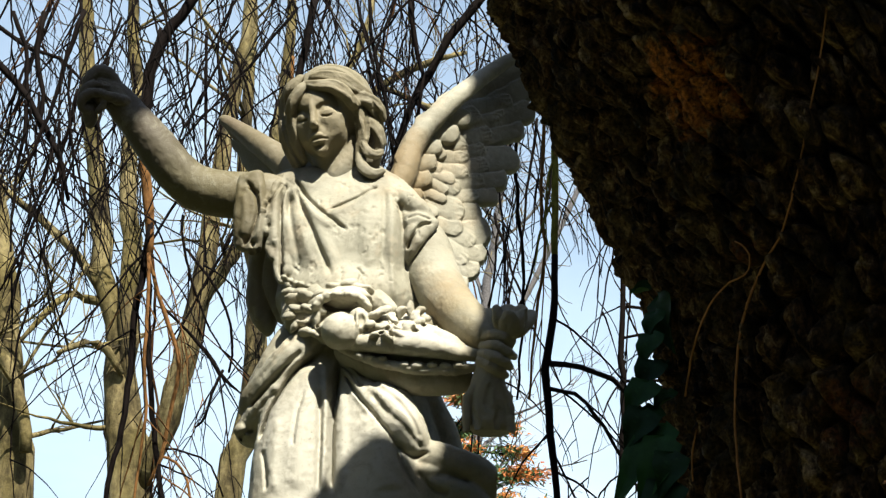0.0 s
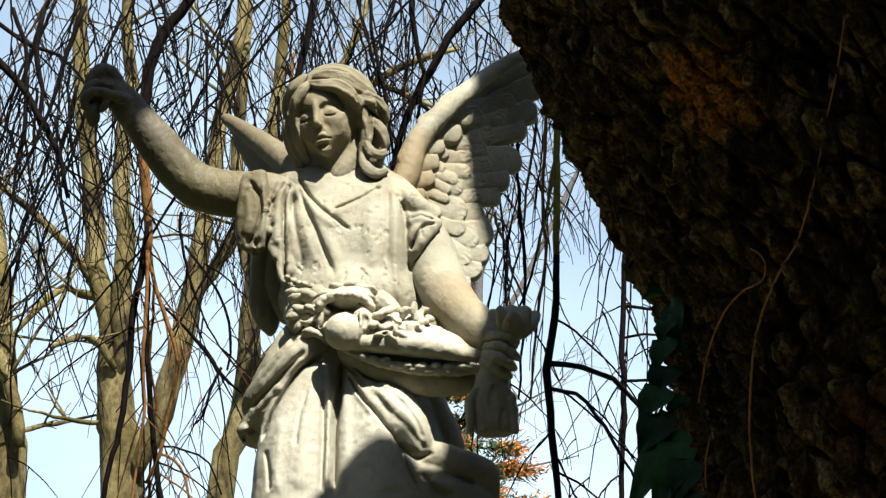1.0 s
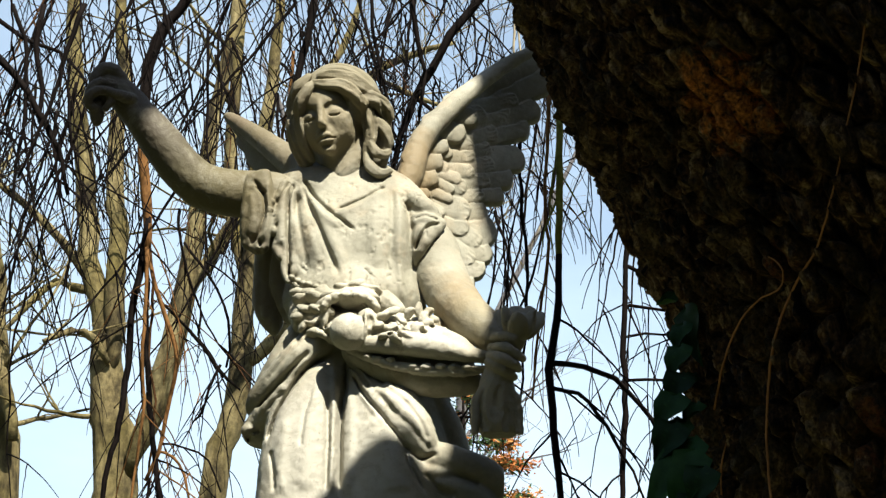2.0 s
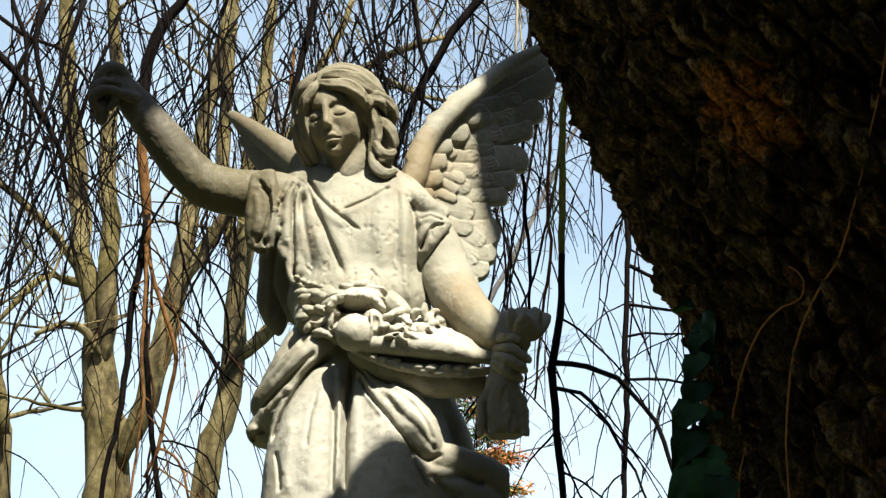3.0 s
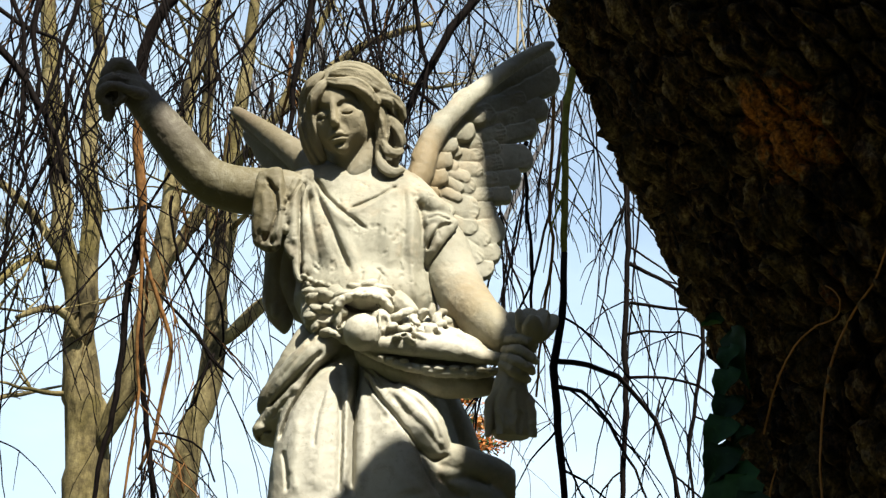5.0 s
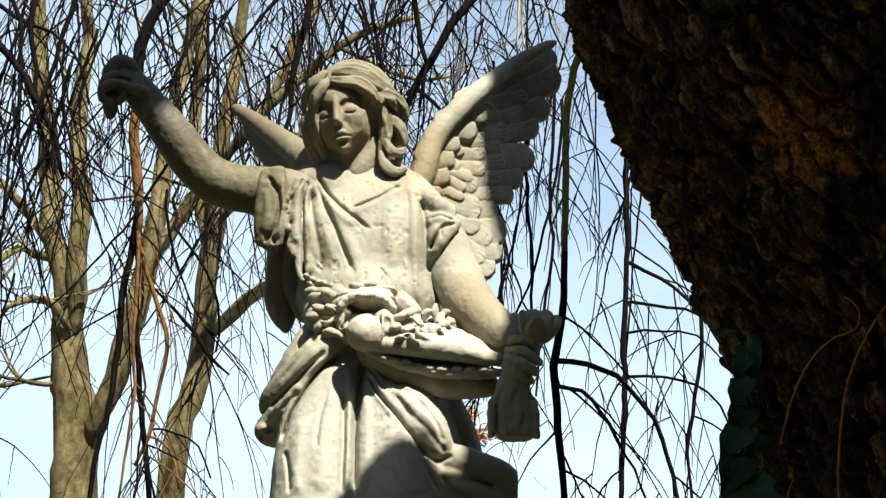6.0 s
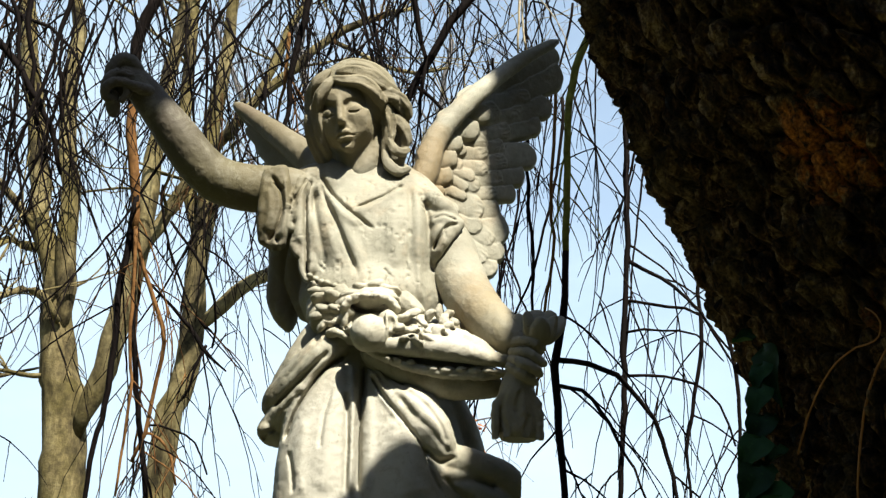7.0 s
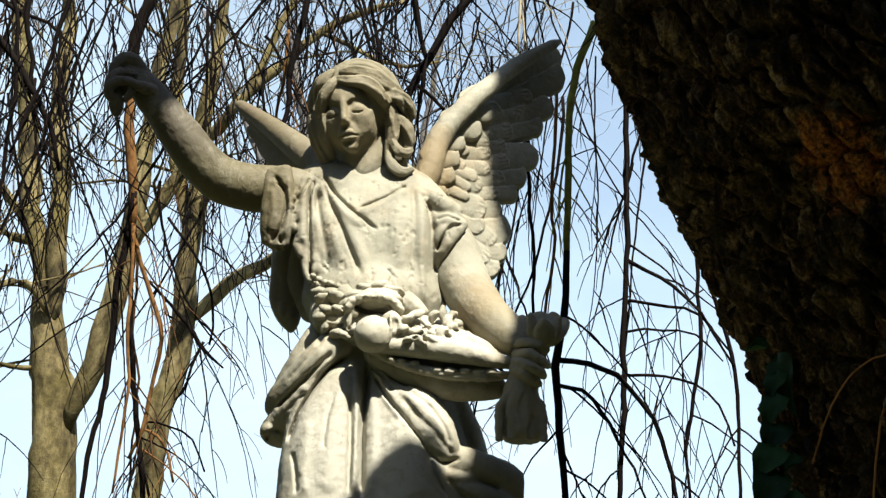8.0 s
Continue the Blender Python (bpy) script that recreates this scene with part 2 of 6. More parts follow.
def spline(points, radii, step):
    """A smooth line through the points, with radii, sampled about every step metres."""
    p = np.array(points, float)
    r = np.interp(np.linspace(0, 1, len(p)), np.linspace(0, 1, len(radii)), radii)
    ext = np.vstack([2 * p[0] - p[1], p, 2 * p[-1] - p[-2]])
    out, rad = [], []
    for i in range(len(p) - 1):
        a, b, c, d = ext[i : i + 4]
        n = max(2, int(np.linalg.norm(c - b) / step))
        for t in np.arange(n) / n:
            out.append(0.5 * (2 * b + (c - a) * t + (2 * a - 5 * b + 4 * c - d) * t * t + (3 * b - a - 3 * c + d) * t**3))
            rad.append(r[i] * (1 - t) + r[i + 1] * t)
    return np.array(out + [p[-1]]), np.array(rad + [r[-1]])


class Tubes:
    """Collects tapered round limbs into one mesh."""

    def __init__(self):
        self.v, self.f, self.count = [], [], 0

    def add(self, pts, rad, sides=5, knobs=0.0, rng=None):
        pts, rad = np.asarray(pts, float), np.asarray(rad, float)
        n = len(pts)
        tan = np.gradient(pts, axis=0)
        tan /= np.linalg.norm(tan, axis=1)[:, None] + 1e-12
        ref = np.array([1.0, 0.3, 0.1]) if abs(tan[0, 0]) < 0.7 else np.array([0.1, 1.0, 0.2])
        u = np.cross(tan, ref)
        u /= np.linalg.norm(u, axis=1)[:, None] + 1e-12
        w = np.cross(tan, u)
        a = np.arange(sides) * 2 * math.pi / sides
        if knobs and rng is not None:
            rad = rad * (1 + knobs * rng.random(n))
        ring = pts[:, None] + rad[:, None, None] * (np.cos(a)[None, :, None] * u[:, None] + np.sin(a)[None, :, None] * w[:, None])
        self.v.append(ring.reshape(-1, 3))
        i = np.arange(n - 1)[:, None] * sides
        j = np.arange(sides)[None]
        k = (j + 1) % sides
        q = np.stack([i + j, i + k, i + sides + k, i + sides + j], -1).reshape(-1, 4) + self.count
        self.f += q.tolist()
        self.f.append([self.count + s for s in range(sides)][::-1])
        self.f.append([self.count + (n - 1) * sides + s for s in range(sides)])
        self.count += n * sides
        return self

    def build(self, name, material, parent=None, label=""):
        return mesh_object(name, np.vstack(self.v), self.f, material, parent, label)


def value_noise(p, seed):
    """Smooth random values at points, numpy only."""
    q = np.floor(p).astype(np.int64)
    f = p - q
    f = f * f * (3 - 2 * f)
    out = 0.0
    for a in (0, 1):
        for b in (0, 1):
            for c in (0, 1):
                h = (q[..., 0] + a) * 374761393 + (q[..., 1] + b) * 668265263 + (q[..., 2] + c) * 2147483647 + seed * 974634
                h = (h ^ (h >> 13)) * 1274126177
                h = ((h ^ (h >> 16)) & 0xFFFF) / 65535.0
                w = (f[..., 0] if a else 1 - f[..., 0]) * (f[..., 1] if b else 1 - f[..., 1]) * (f[..., 2] if c else 1 - f[..., 2])
                out = out + h * w
    return out


# ---- the stone angel, carved as one body ----
class Clay:
    """A block of distance values on a grid: forms are merged into it or cut out of it, then skinned."""

    def __init__(self, lo, hi, step):
        self.lo, self.step = np.array(lo, np.float32), step
        self.n = np.ceil((np.array(hi) - np.array(lo)) / step).astype(int) + 1
        self.d = np.full(self.n, 0.25, np.float32)

    def window(self, lo, hi):
        a = np.clip(np.floor((np.array(lo) - self.lo) / self.step).astype(int), 0, self.n)
        b = np.clip(np.ceil((np.array(hi) - self.lo) / self.step).astype(int) + 1, 0, self.n)
        if np.any(b <= a):
            return None, None
        sl = tuple(slice(int(i), int(j)) for i, j in zip(a, b))
        g = np.meshgrid(*[(np.arange(i, j) * self.step + o).astype(np.float32) for i, j, o in zip(a, b, self.lo)], indexing="ij", sparse=True)
        return sl, g

    def blend(self, sl, dist, k, cut=False):
        d = self.d[sl]
        k = max(k, 1e-4)
        if cut:
            h = np.clip(k - np.abs(d + dist), 0, None) / k
            self.d[sl] = np.maximum(d, -dist) + h * h * k * 0.25
        else:
            h = np.clip(k - np.abs(d - dist), 0, None) / k
            self.d[sl] = np.minimum(d, dist) - h * h * k * 0.25

    def ball(self, c, r, k=0.01, turn=(0, 0, 0), cut=False):
        """An ellipsoid with radii r, turned by degrees."""
        r = np.array((r, r, r) if isinstance(r, (int, float)) else r, np.float32)
        c = np.array(c, np.float32)
        m = np.array(Euler([radians(a) for a in turn]).to_matrix(), np.float32)
        reach = np.sqrt((m**2 * r**2).sum(1)) + k + 3 * self.step
        sl, g = self.window(c - reach, c + reach)
        if sl is None:
            return self
        x, y, z = (a - b for a, b in zip(g, c))
        q = [m[0, i] * x + m[1, i] * y + m[2, i] * z for i in range(3)]
        k0 = np.sqrt(sum((a / b) ** 2 for a, b in zip(q, r)))
        k1 = np.sqrt(sum((a / b**2) ** 2 for a, b in zip(q, r))) + 1e-9
        self.blend(sl, k0 * (k0 - 1) / k1, k, cut)
        return self

    def cone(self, a, b, ra, rb, k, cut=False):
        a, b = np.array(a, np.float32), np.array(b, np.float32)
        reach = max(ra, rb) + k + 3 * self.step
        sl, g = self.window(np.minimum(a, b) - reach, np.maximum(a, b) + reach)
        if sl is None:
            return
        ab = b - a
        p = [u - v for u, v in zip(g, a)]
        t = np.clip((p[0] * ab[0] + p[1] * ab[1] + p[2] * ab[2]) / max(float(ab @ ab), 1e-9), 0, 1)
        dist = np.sqrt((p[0] - t * ab[0]) ** 2 + (p[1] - t * ab[1]) ** 2 + (p[2] - t * ab[2]) ** 2) - (ra + (rb - ra) * t)
        self.blend(sl, dist, k, cut)

    def rope(self, pts, radii, k=0.01, cut=False, step=0.02):
        """A smooth tapering roll through the points."""
        p, r = spline(pts, radii if isinstance(radii, (list, tuple)) else [radii], step)
        for i in range(len(p) - 1):
            self.cone(p[i], p[i + 1], float(r[i]), float(r[i + 1]), k, cut)
        return self

    def loft(self, rows, k=0.02):
        """A body of stacked ovals: rows of z, centre x, centre y, half width, half depth, from low to high."""
        q = np.array(rows, float)
        sl, g = self.window((q[:, 1].min() - q[:, 3].max() - 0.03, q[:, 2].min() - q[:, 4].max() - 0.03, q[0, 0]), (q[:, 1].max() + q[:, 3].max() + 0.03, q[:, 2].max() + q[:, 4].max() + 0.03, q[-1, 0]))
        z = np.ravel(g[2])
        s = np.linspace(0, len(q) - 1, 60)
        fine = np.array([np.interp(s, np.arange(len(q)), c) for c in q.T])
        for _ in range(6):
            fine[:, 1:-1] = (fine[:, :-2] + 2 * fine[:, 1:-1] + fine[:, 2:]) / 4
        cx, cy, rx, ry = (np.interp(z, fine[0], c).astype(np.float32)[None, None] for c in fine[1:])
        f = np.sqrt(((g[0] - cx) / rx) ** 2 + ((g[1] - cy) / ry) ** 2)
        dist = (f - 1) * np.minimum(rx, ry)
        dist = np.maximum(dist, np.maximum(q[0, 0] - g[2], g[2] - q[-1, 0]))
        self.blend(sl, dist.astype(np.float32), k)
        return self

    def front(self, p, sink=0.0):
        """The place on the front of the body, straight before or behind p."""
        i, _, kz = (int(np.clip(round(float((v - o) / self.step)), 0, m - 1)) for v, o, m in zip(p, self.lo, self.n))
        col = self.d[i, :, kz]
        hit = np.argmax(col < 0)
        if not col[hit] < 0:
            return tuple(p)
        back = col[hit - 1] / (col[hit - 1] - col[hit]) if hit else 0.0
        return (p[0], float(self.lo[1] + (hit - 1 + back) * self.step) + sink, p[2])

    def fold(self, pts, r, lift=0.4, k=0.012):
        """A ridge of cloth that lies on the body; lift: how much of it stands proud."""
        rr = r if isinstance(r, (list, tuple)) else [r]
        line, rad = spline(pts, rr, 0.02)
        q = np.array([self.front(p) for p in line])
        q[:, 1] = np.clip(q[:, 1], line[:, 1] - 0.03, line[:, 1] + 0.03)
        for _ in range(4):
            q[1:-1, 1] = (q[:-2, 1] + 2 * q[1:-1, 1] + q[2:, 1]) / 4
        q[:, 1] += rad * (1 - 2 * lift)
        return self.rope(q, list(rad), k)

    def crease(self, pts, r, k=0.006, deep=0.0):
        """A groove along the front of the body."""
        q = [self.front(p, deep) for p in spline(pts, [1], 0.02)[0]]
        return self.rope(q, r, k, cut=True)

    def face_map(self):
        """The x and z of the grid's columns, as a sheet to draw on."""
        x = (np.arange(self.n[0]) * self.step + self.lo[0]).astype(np.float32)
        z = (np.arange(self.n[2]) * self.step + self.lo[2]).astype(np.float32)
        return x, z, np.zeros((len(x), len(z)), np.float32)

    def stroke(self, sheet, pts, w, h, edge=False, ends=0.12):
        """Draws one chisel stroke on a sheet, in x and z: a ridge (h over 0), a groove (h under 0), or with edge the border of a cloth
        that lies h higher on the left of the stroke and sinks back over the width w."""
        x, z, hgt = sheet
        p, _ = spline([(a[0], 0, a[-1]) for a in pts], [1], 0.008)
        p = p[:, (0, 2)]
        reach = abs(w) * (4 if edge else 2.6)
        i0, i1 = np.searchsorted(x, (p[:, 0].min() - reach, p[:, 0].max() + reach))
        k0, k1 = np.searchsorted(z, (p[:, 1].min() - reach, p[:, 1].max() + reach))
        if i1 <= i0 or k1 <= k0:
            return
        gx, gz = x[i0:i1, None], z[None, k0:k1]
        best = np.full((i1 - i0, k1 - k0), 9.0, np.float32)
        side, along = best * 0, best * 0
        for i in range(len(p) - 1):
            d = p[i + 1] - p[i]
            ax, az = gx - p[i, 0], gz - p[i, 1]
            raw = (ax * d[0] + az * d[1]) / max(float(d @ d), 1e-12)
            t = np.clip(raw, 0, 1)
            dist = np.hypot(ax - t * d[0], az - t * d[1])
            near = dist < best
            best = np.where(near, dist, best)
            side = np.where(near, np.sign(d[0] * az - d[1] * ax), side)
            along = np.where(near, (i + raw) / (len(p) - 1), along)
        fade = np.clip(np.minimum(along, 1 - along) / max(ends, 1e-3), 0, 1)
        fade = fade * fade * (3 - 2 * fade)
        if edge:
            s = best * side
            shape = np.clip(s / 0.004 + 0.5, 0, 1) * np.exp(-np.clip(s, 0, None) / w)
        else:
            shape = np.exp(-((best / w) ** 2))
        hgt[i0:i1, k0:k1] += (h * shape * fade).astype(np.float32)

    def press(self, sheet, middle):
        """Works a drawn sheet into the front of the body, as far back as y = middle."""
        y = (np.arange(self.n[1]) * self.step + self.lo[1]).astype(np.float32)
        hold = np.clip((middle - y) / 0.04 + 0.5, 0, 1)
        for j in np.nonzero(hold > 0)[0]:
            self.d[:, j] -= sheet[2] * hold[j]

    def skin(self):
        """The surface as points and quads."""
        d = self.d
        inside = d < 0
        n = np.array(d.shape) - 1
        corner = np.zeros(n, np.int8)
        for a in (0, 1):
            for b in (0, 1):
                for c in (0, 1):
                    corner += inside[a : a + n[0], b : b + n[1], c : c + n[2]]
        cells = np.argwhere((corner > 0) & (corner < 8))
        index = np.full(n, -1, np.int64)
        index[tuple(cells.T)] = np.arange(len(cells))
        total, hits = np.zeros((len(cells), 3)), np.zeros(len(cells))
        for axis in range(3):
            for a in (0, 1):
                for b in (0, 1):
                    o = np.insert([a, b], axis, 0)
                    e = o.copy()
                    e[axis] = 1
                    p, q = cells + o, cells + e
                    dp, dq = d[tuple(p.T)], d[tuple(q.T)]
                    cross = (dp < 0) != (dq < 0)
                    t = np.where(cross, dp / np.where(cross, dp - dq, 1), 0)
                    total[cross] += (p + t[:, None] * (q - p))[cross]
                    hits += cross
        verts = total / hits[:, None] * self.step + self.lo
        faces = []
        for axis in range(3):
            u, v = [i for i in range(3) if i != axis]
            lo = [slice(None)] * 3
            hi = [slice(None)] * 3
            lo[axis], hi[axis] = slice(0, -1), slice(1, None)
            change = inside[tuple(lo)] != inside[tuple(hi)]
            e = np.argwhere(change)
            e = e[(e[:, u] > 0) & (e[:, v] > 0) & (e[:, u] < n[u]) & (e[:, v] < n[v])]
            du, dv = np.eye(3, dtype=int)[u], np.eye(3, dtype=int)[v]
            quad = np.stack([index[tuple((e - a).T)] for a in (du + dv, dv, 0 * du, du)], 1)
            flip = inside[tuple(e.T)] if axis != 1 else ~inside[tuple(e.T)]
            quad = np.where(flip[:, None], quad, quad[:, ::-1])
            faces.append(quad[(quad >= 0).all(1)])
        return verts, np.vstack(faces)


def carve_head():
    c = Clay((-0.24, -0.22, 1.26), (0.12, 0.18, 1.70), 0.0020)
    # the mass of hair, and the hollow in which the face lies
    c.ball((-0.056, 0.012, 1.553), (0.108, 0.118, 0.108), 0.0)
    c.ball((-0.052, 0.040, 1.500), (0.100, 0.085, 0.100), 0.02)
    c.ball((-0.022, 0.050, 1.437), (0.075, 0.055, 0.075), 0.02)
    # waves combed back from the parting
    for pts in ([(-0.109, 0.000, 1.620), (-0.067, 0.000, 1.641), (-0.015, 0.000, 1.627), (0.025, 0.000, 1.592)], [(-0.115, 0.000, 1.635), (-0.067, 0.000, 1.657), (-0.013, 0.000, 1.646), (0.024, 0.000, 1.613)], [(-0.124, 0.000, 1.625), (-0.145, 0.000, 1.605), (-0.164, 0.000, 1.568)], [(-0.126, 0.000, 1.641), (-0.154, 0.000, 1.617), (-0.173, 0.000, 1.582)], [(-0.083, 0.000, 1.615), (-0.041, 0.000, 1.612), (-0.004, 0.000, 1.591)]):
        c.crease(pts, [0.002, 0.0055, 0.0060, 0.003], 0.008)
    c.ball((-0.074, -0.140, 1.470), (0.070, 0.080, 0.096), 0.004, (0, 4, 0), cut=True)
    # the bowed face, in axes of its own and in millimetres: u across, v up from the eyes, w forward from the middle of the head
    axes = np.array(Euler((radians(13.7), radians(-7.0), radians(-16.0))).to_matrix())
    middle, size = np.array((-0.0775, -0.030, 1.5180)), 0.00112

    def at(u, v, w):
        return middle + axes @ np.array((u, -w, v)) * size

    def lump(u, v, w, r, k, cut=False, tip=0.0, swing=0.0, lean=0.0):
        e = Matrix(axes) @ Euler((radians(tip), radians(lean), radians(swing))).to_matrix()
        c.ball(at(u, v, w), [q * size for q in (r[0], r[2], r[1])], k * size, [math.degrees(q) for q in e.to_euler()], cut)

    def line(pts, r, k, cut=False):
        c.rope([at(*q) for q in pts], [q * size for q in r], k * size, cut, step=0.005)

    # skull, cheeks, jaw and chin
    lump(0, 12, -6, (60, 64, 80), 3)
    lump(0, -35, 8, (49, 64, 62), 20)
    lump(0, -87, 53, (14, 12, 20), 20)
    for side in (-1, 1):
        lump(side * 31, -29, 41, (24, 26, 22), 20)
        lump(side * 33, -54, 20, (17, 26, 30), 22)
    # soft arched brows over lowered lids
    for side in (-1, 1):
        line([(side * 12, -2, 70), (side * 24, 4.5, 70), (side * 36, 4, 63), (side * 47, -3, 50)], [0.8, 1.8, 1.8, 1.0], 12, True)
        lump(side * 12, -6, 82, (4.5, 9, 9.5), 12, True)
        lump(side * 27, -7, 48.6, (16, 12, 15.0), 9, swing=side * 16, lean=side * -4)
        line([(side * 14, -13, 64), (side * 20, -16.5, 67), (side * 28, -18, 66), (side * 35, -16.5, 62.5), (side * 41, -12, 56)], [0.7, 1.4, 1.6, 1.4, 0.6], 3.0, True)
    # straight narrow nose, with its sides falling to the cheeks
    line([(0, 17, 71), (0, 4, 73.5), (0, -16, 79), (0, -29, 84)], [3.4, 2.9, 3.0, 3.8], 9)
    line([(0, 2, 66), (0, -18, 70), (0, -32, 74)], [3.4, 4.6, 6.4], 9)
    lump(0, -31, 83, (5.4, 5.4, 6.6), 7)
    for side in (-1, 1):
        lump(side * 6.8, -35, 78, (4.0, 4.4, 6.6), 5)
        lump(side * 4.5, -39.5, 80, (2.0, 1.6, 3.0), 2, True)
        line([(side * 15, -33, 76), (side * 20, -46, 72), (side * 24, -58, 66)], [1.2, 1.1, 0.7], 10, True)
    # small closed mouth
    lump(0, -60, 54.5, (25, 20, 18), 16)
    line([(0, -43, 77), (0, -52, 76)], [1.8, 2.2], 5, True)
    line([(-19, -65, 66), (-11, -58, 72.5), (-4, -55.5, 75), (0, -57, 75.3), (4, -55.5, 75), (11, -58, 72.5), (19, -65, 66)], [1.0, 2.8, 3.3, 3.0, 3.3, 2.8, 1.0], 3.5)
    line([(-15, -67.5, 69.5), (-6, -69.5, 72.5), (6, -69.5, 72.5), (15, -67.5, 69.5)], [1.5, 4.2, 4.2, 1.5], 5)
    line([(-20, -66.5, 67), (-11, -63, 74), (0, -63.5, 77.5), (11, -63, 74), (20, -66.5, 67)], [2.4, 2.2, 2.0, 2.2, 2.4], 1.2, True)
    line([(-9, -78, 73), (0, -78.5, 75), (9, -78, 73)], [3.2, 4.6, 3.2], 7, True)
    # neck and throat
    c.rope([(-0.052, 0.000, 1.448), (-0.040, 0.015, 1.387), (-0.034, 0.035, 1.320)], [0.046, 0.049, 0.058], 0.02)
    c.rope([(-0.004, -0.005, 1.477), (-0.010, -0.020, 1.412), (-0.044, -0.030, 1.357)], [0.008, 0.010, 0.008], 0.03)
    c.rope([(0.045, -0.020, 1.524), (0.052, -0.015, 1.466), (0.046, -0.010, 1.401)], [0.022, 0.024, 0.020], 0.012)
    rng = np.random.default_rng(5)

    def lock(pts, radii, strands=5, twist=1.2):
        """A lock of hair: a roll with strands lying along it and furrows between."""
        p, r = spline(pts, radii, 0.010)
        c.rope(p, list(r * 0.90), 0.005)
        for s in range(strands):
            a = 2 * math.pi * (s + 0.5 * rng.random()) / strands
            turn = np.linspace(0, twist, len(p)) + a
            off = np.stack([np.cos(turn), -np.abs(np.sin(turn)) * 0.9, np.sin(turn) * 0.7], 1)
            c.rope(p + r[:, None] * 0.80 * off, list(np.clip(r * 0.34, 0.0026, 0.0075)), 0.0022)

    # the thick roll over the brow, from the parting to the ears
    lock([(-0.112, -0.100, 1.570), (-0.082, -0.110, 1.564), (-0.049, -0.110, 1.562), (-0.019, -0.100, 1.548), (0.005, -0.084, 1.524)], [0.008, 0.013, 0.016, 0.017, 0.015], 5)
    lock([(-0.100, -0.084, 1.596), (-0.064, -0.098, 1.592), (-0.025, -0.094, 1.585), (0.008, -0.077, 1.567), (0.036, -0.054, 1.556)], [0.008, 0.014, 0.017, 0.016, 0.014], 5)
    lock([(-0.116, -0.100, 1.570), (-0.130, -0.102, 1.551), (-0.144, -0.094, 1.528), (-0.152, -0.078, 1.503)], [0.008, 0.012, 0.014, 0.012], 4)
    lock([(-0.125, -0.090, 1.593), (-0.148, -0.084, 1.567), (-0.163, -0.056, 1.541), (-0.167, -0.046, 1.512)], [0.008, 0.015, 0.017, 0.015], 4)
    # side waves and curls down to the shoulders
    lock([(-0.004, -0.076, 1.544), (0.028, -0.066, 1.542), (0.055, -0.048, 1.528), (0.067, -0.034, 1.501)], [0.010, 0.019, 0.021, 0.014], 6)
    lock([(0.007, -0.066, 1.524), (0.022, -0.056, 1.492), (0.023, -0.050, 1.450), (0.017, -0.045, 1.408)], [0.014, 0.017, 0.015, 0.011], 5)
    lock([(0.038, -0.046, 1.496), (0.059, -0.044, 1.471), (0.068, -0.038, 1.440), (0.060, -0.034, 1.418)], [0.010, 0.014, 0.013, 0.008], 5)
    lock([(0.026, -0.056, 1.428), (0.038, -0.060, 1.406), (0.057, -0.050, 1.404), (0.071, -0.038, 1.417)], [0.009, 0.012, 0.011, 0.006], 4)
    lock([(0.016, -0.050, 1.400), (0.024, -0.056, 1.371), (0.045, -0.050, 1.355), (0.073, -0.032, 1.366)], [0.009, 0.012, 0.013, 0.007], 4)
    lock([(-0.162, -0.056, 1.514), (-0.164, -0.044, 1.477), (-0.157, -0.030, 1.438), (-0.141, -0.012, 1.400), (-0.124, 0.000, 1.372)], [0.014, 0.018, 0.018, 0.016, 0.010], 5)
    lock([(-0.150, -0.072, 1.502), (-0.148, -0.060, 1.468), (-0.139, -0.042, 1.431), (-0.121, -0.020, 1.398)], [0.013, 0.014, 0.013, 0.009], 4)
    for pts in ([(-0.156, 0.000, 1.522), (-0.157, 0.000, 1.477), (-0.144, 0.000, 1.425)], [(-0.172, 0.000, 1.544), (-0.175, 0.000, 1.499), (-0.164, 0.000, 1.443)], [(0.005, 0.000, 1.539), (0.009, 0.000, 1.494), (0.006, 0.000, 1.438)], [(0.031, 0.000, 1.524), (0.037, 0.000, 1.479), (0.034, 0.000, 1.448)], [(0.050, 0.000, 1.531), (0.059, 0.000, 1.511), (0.076, 0.000, 1.484)]):
        c.crease(pts, [0.003, 0.0065, 0.004], 0.004)
    return c.skin()


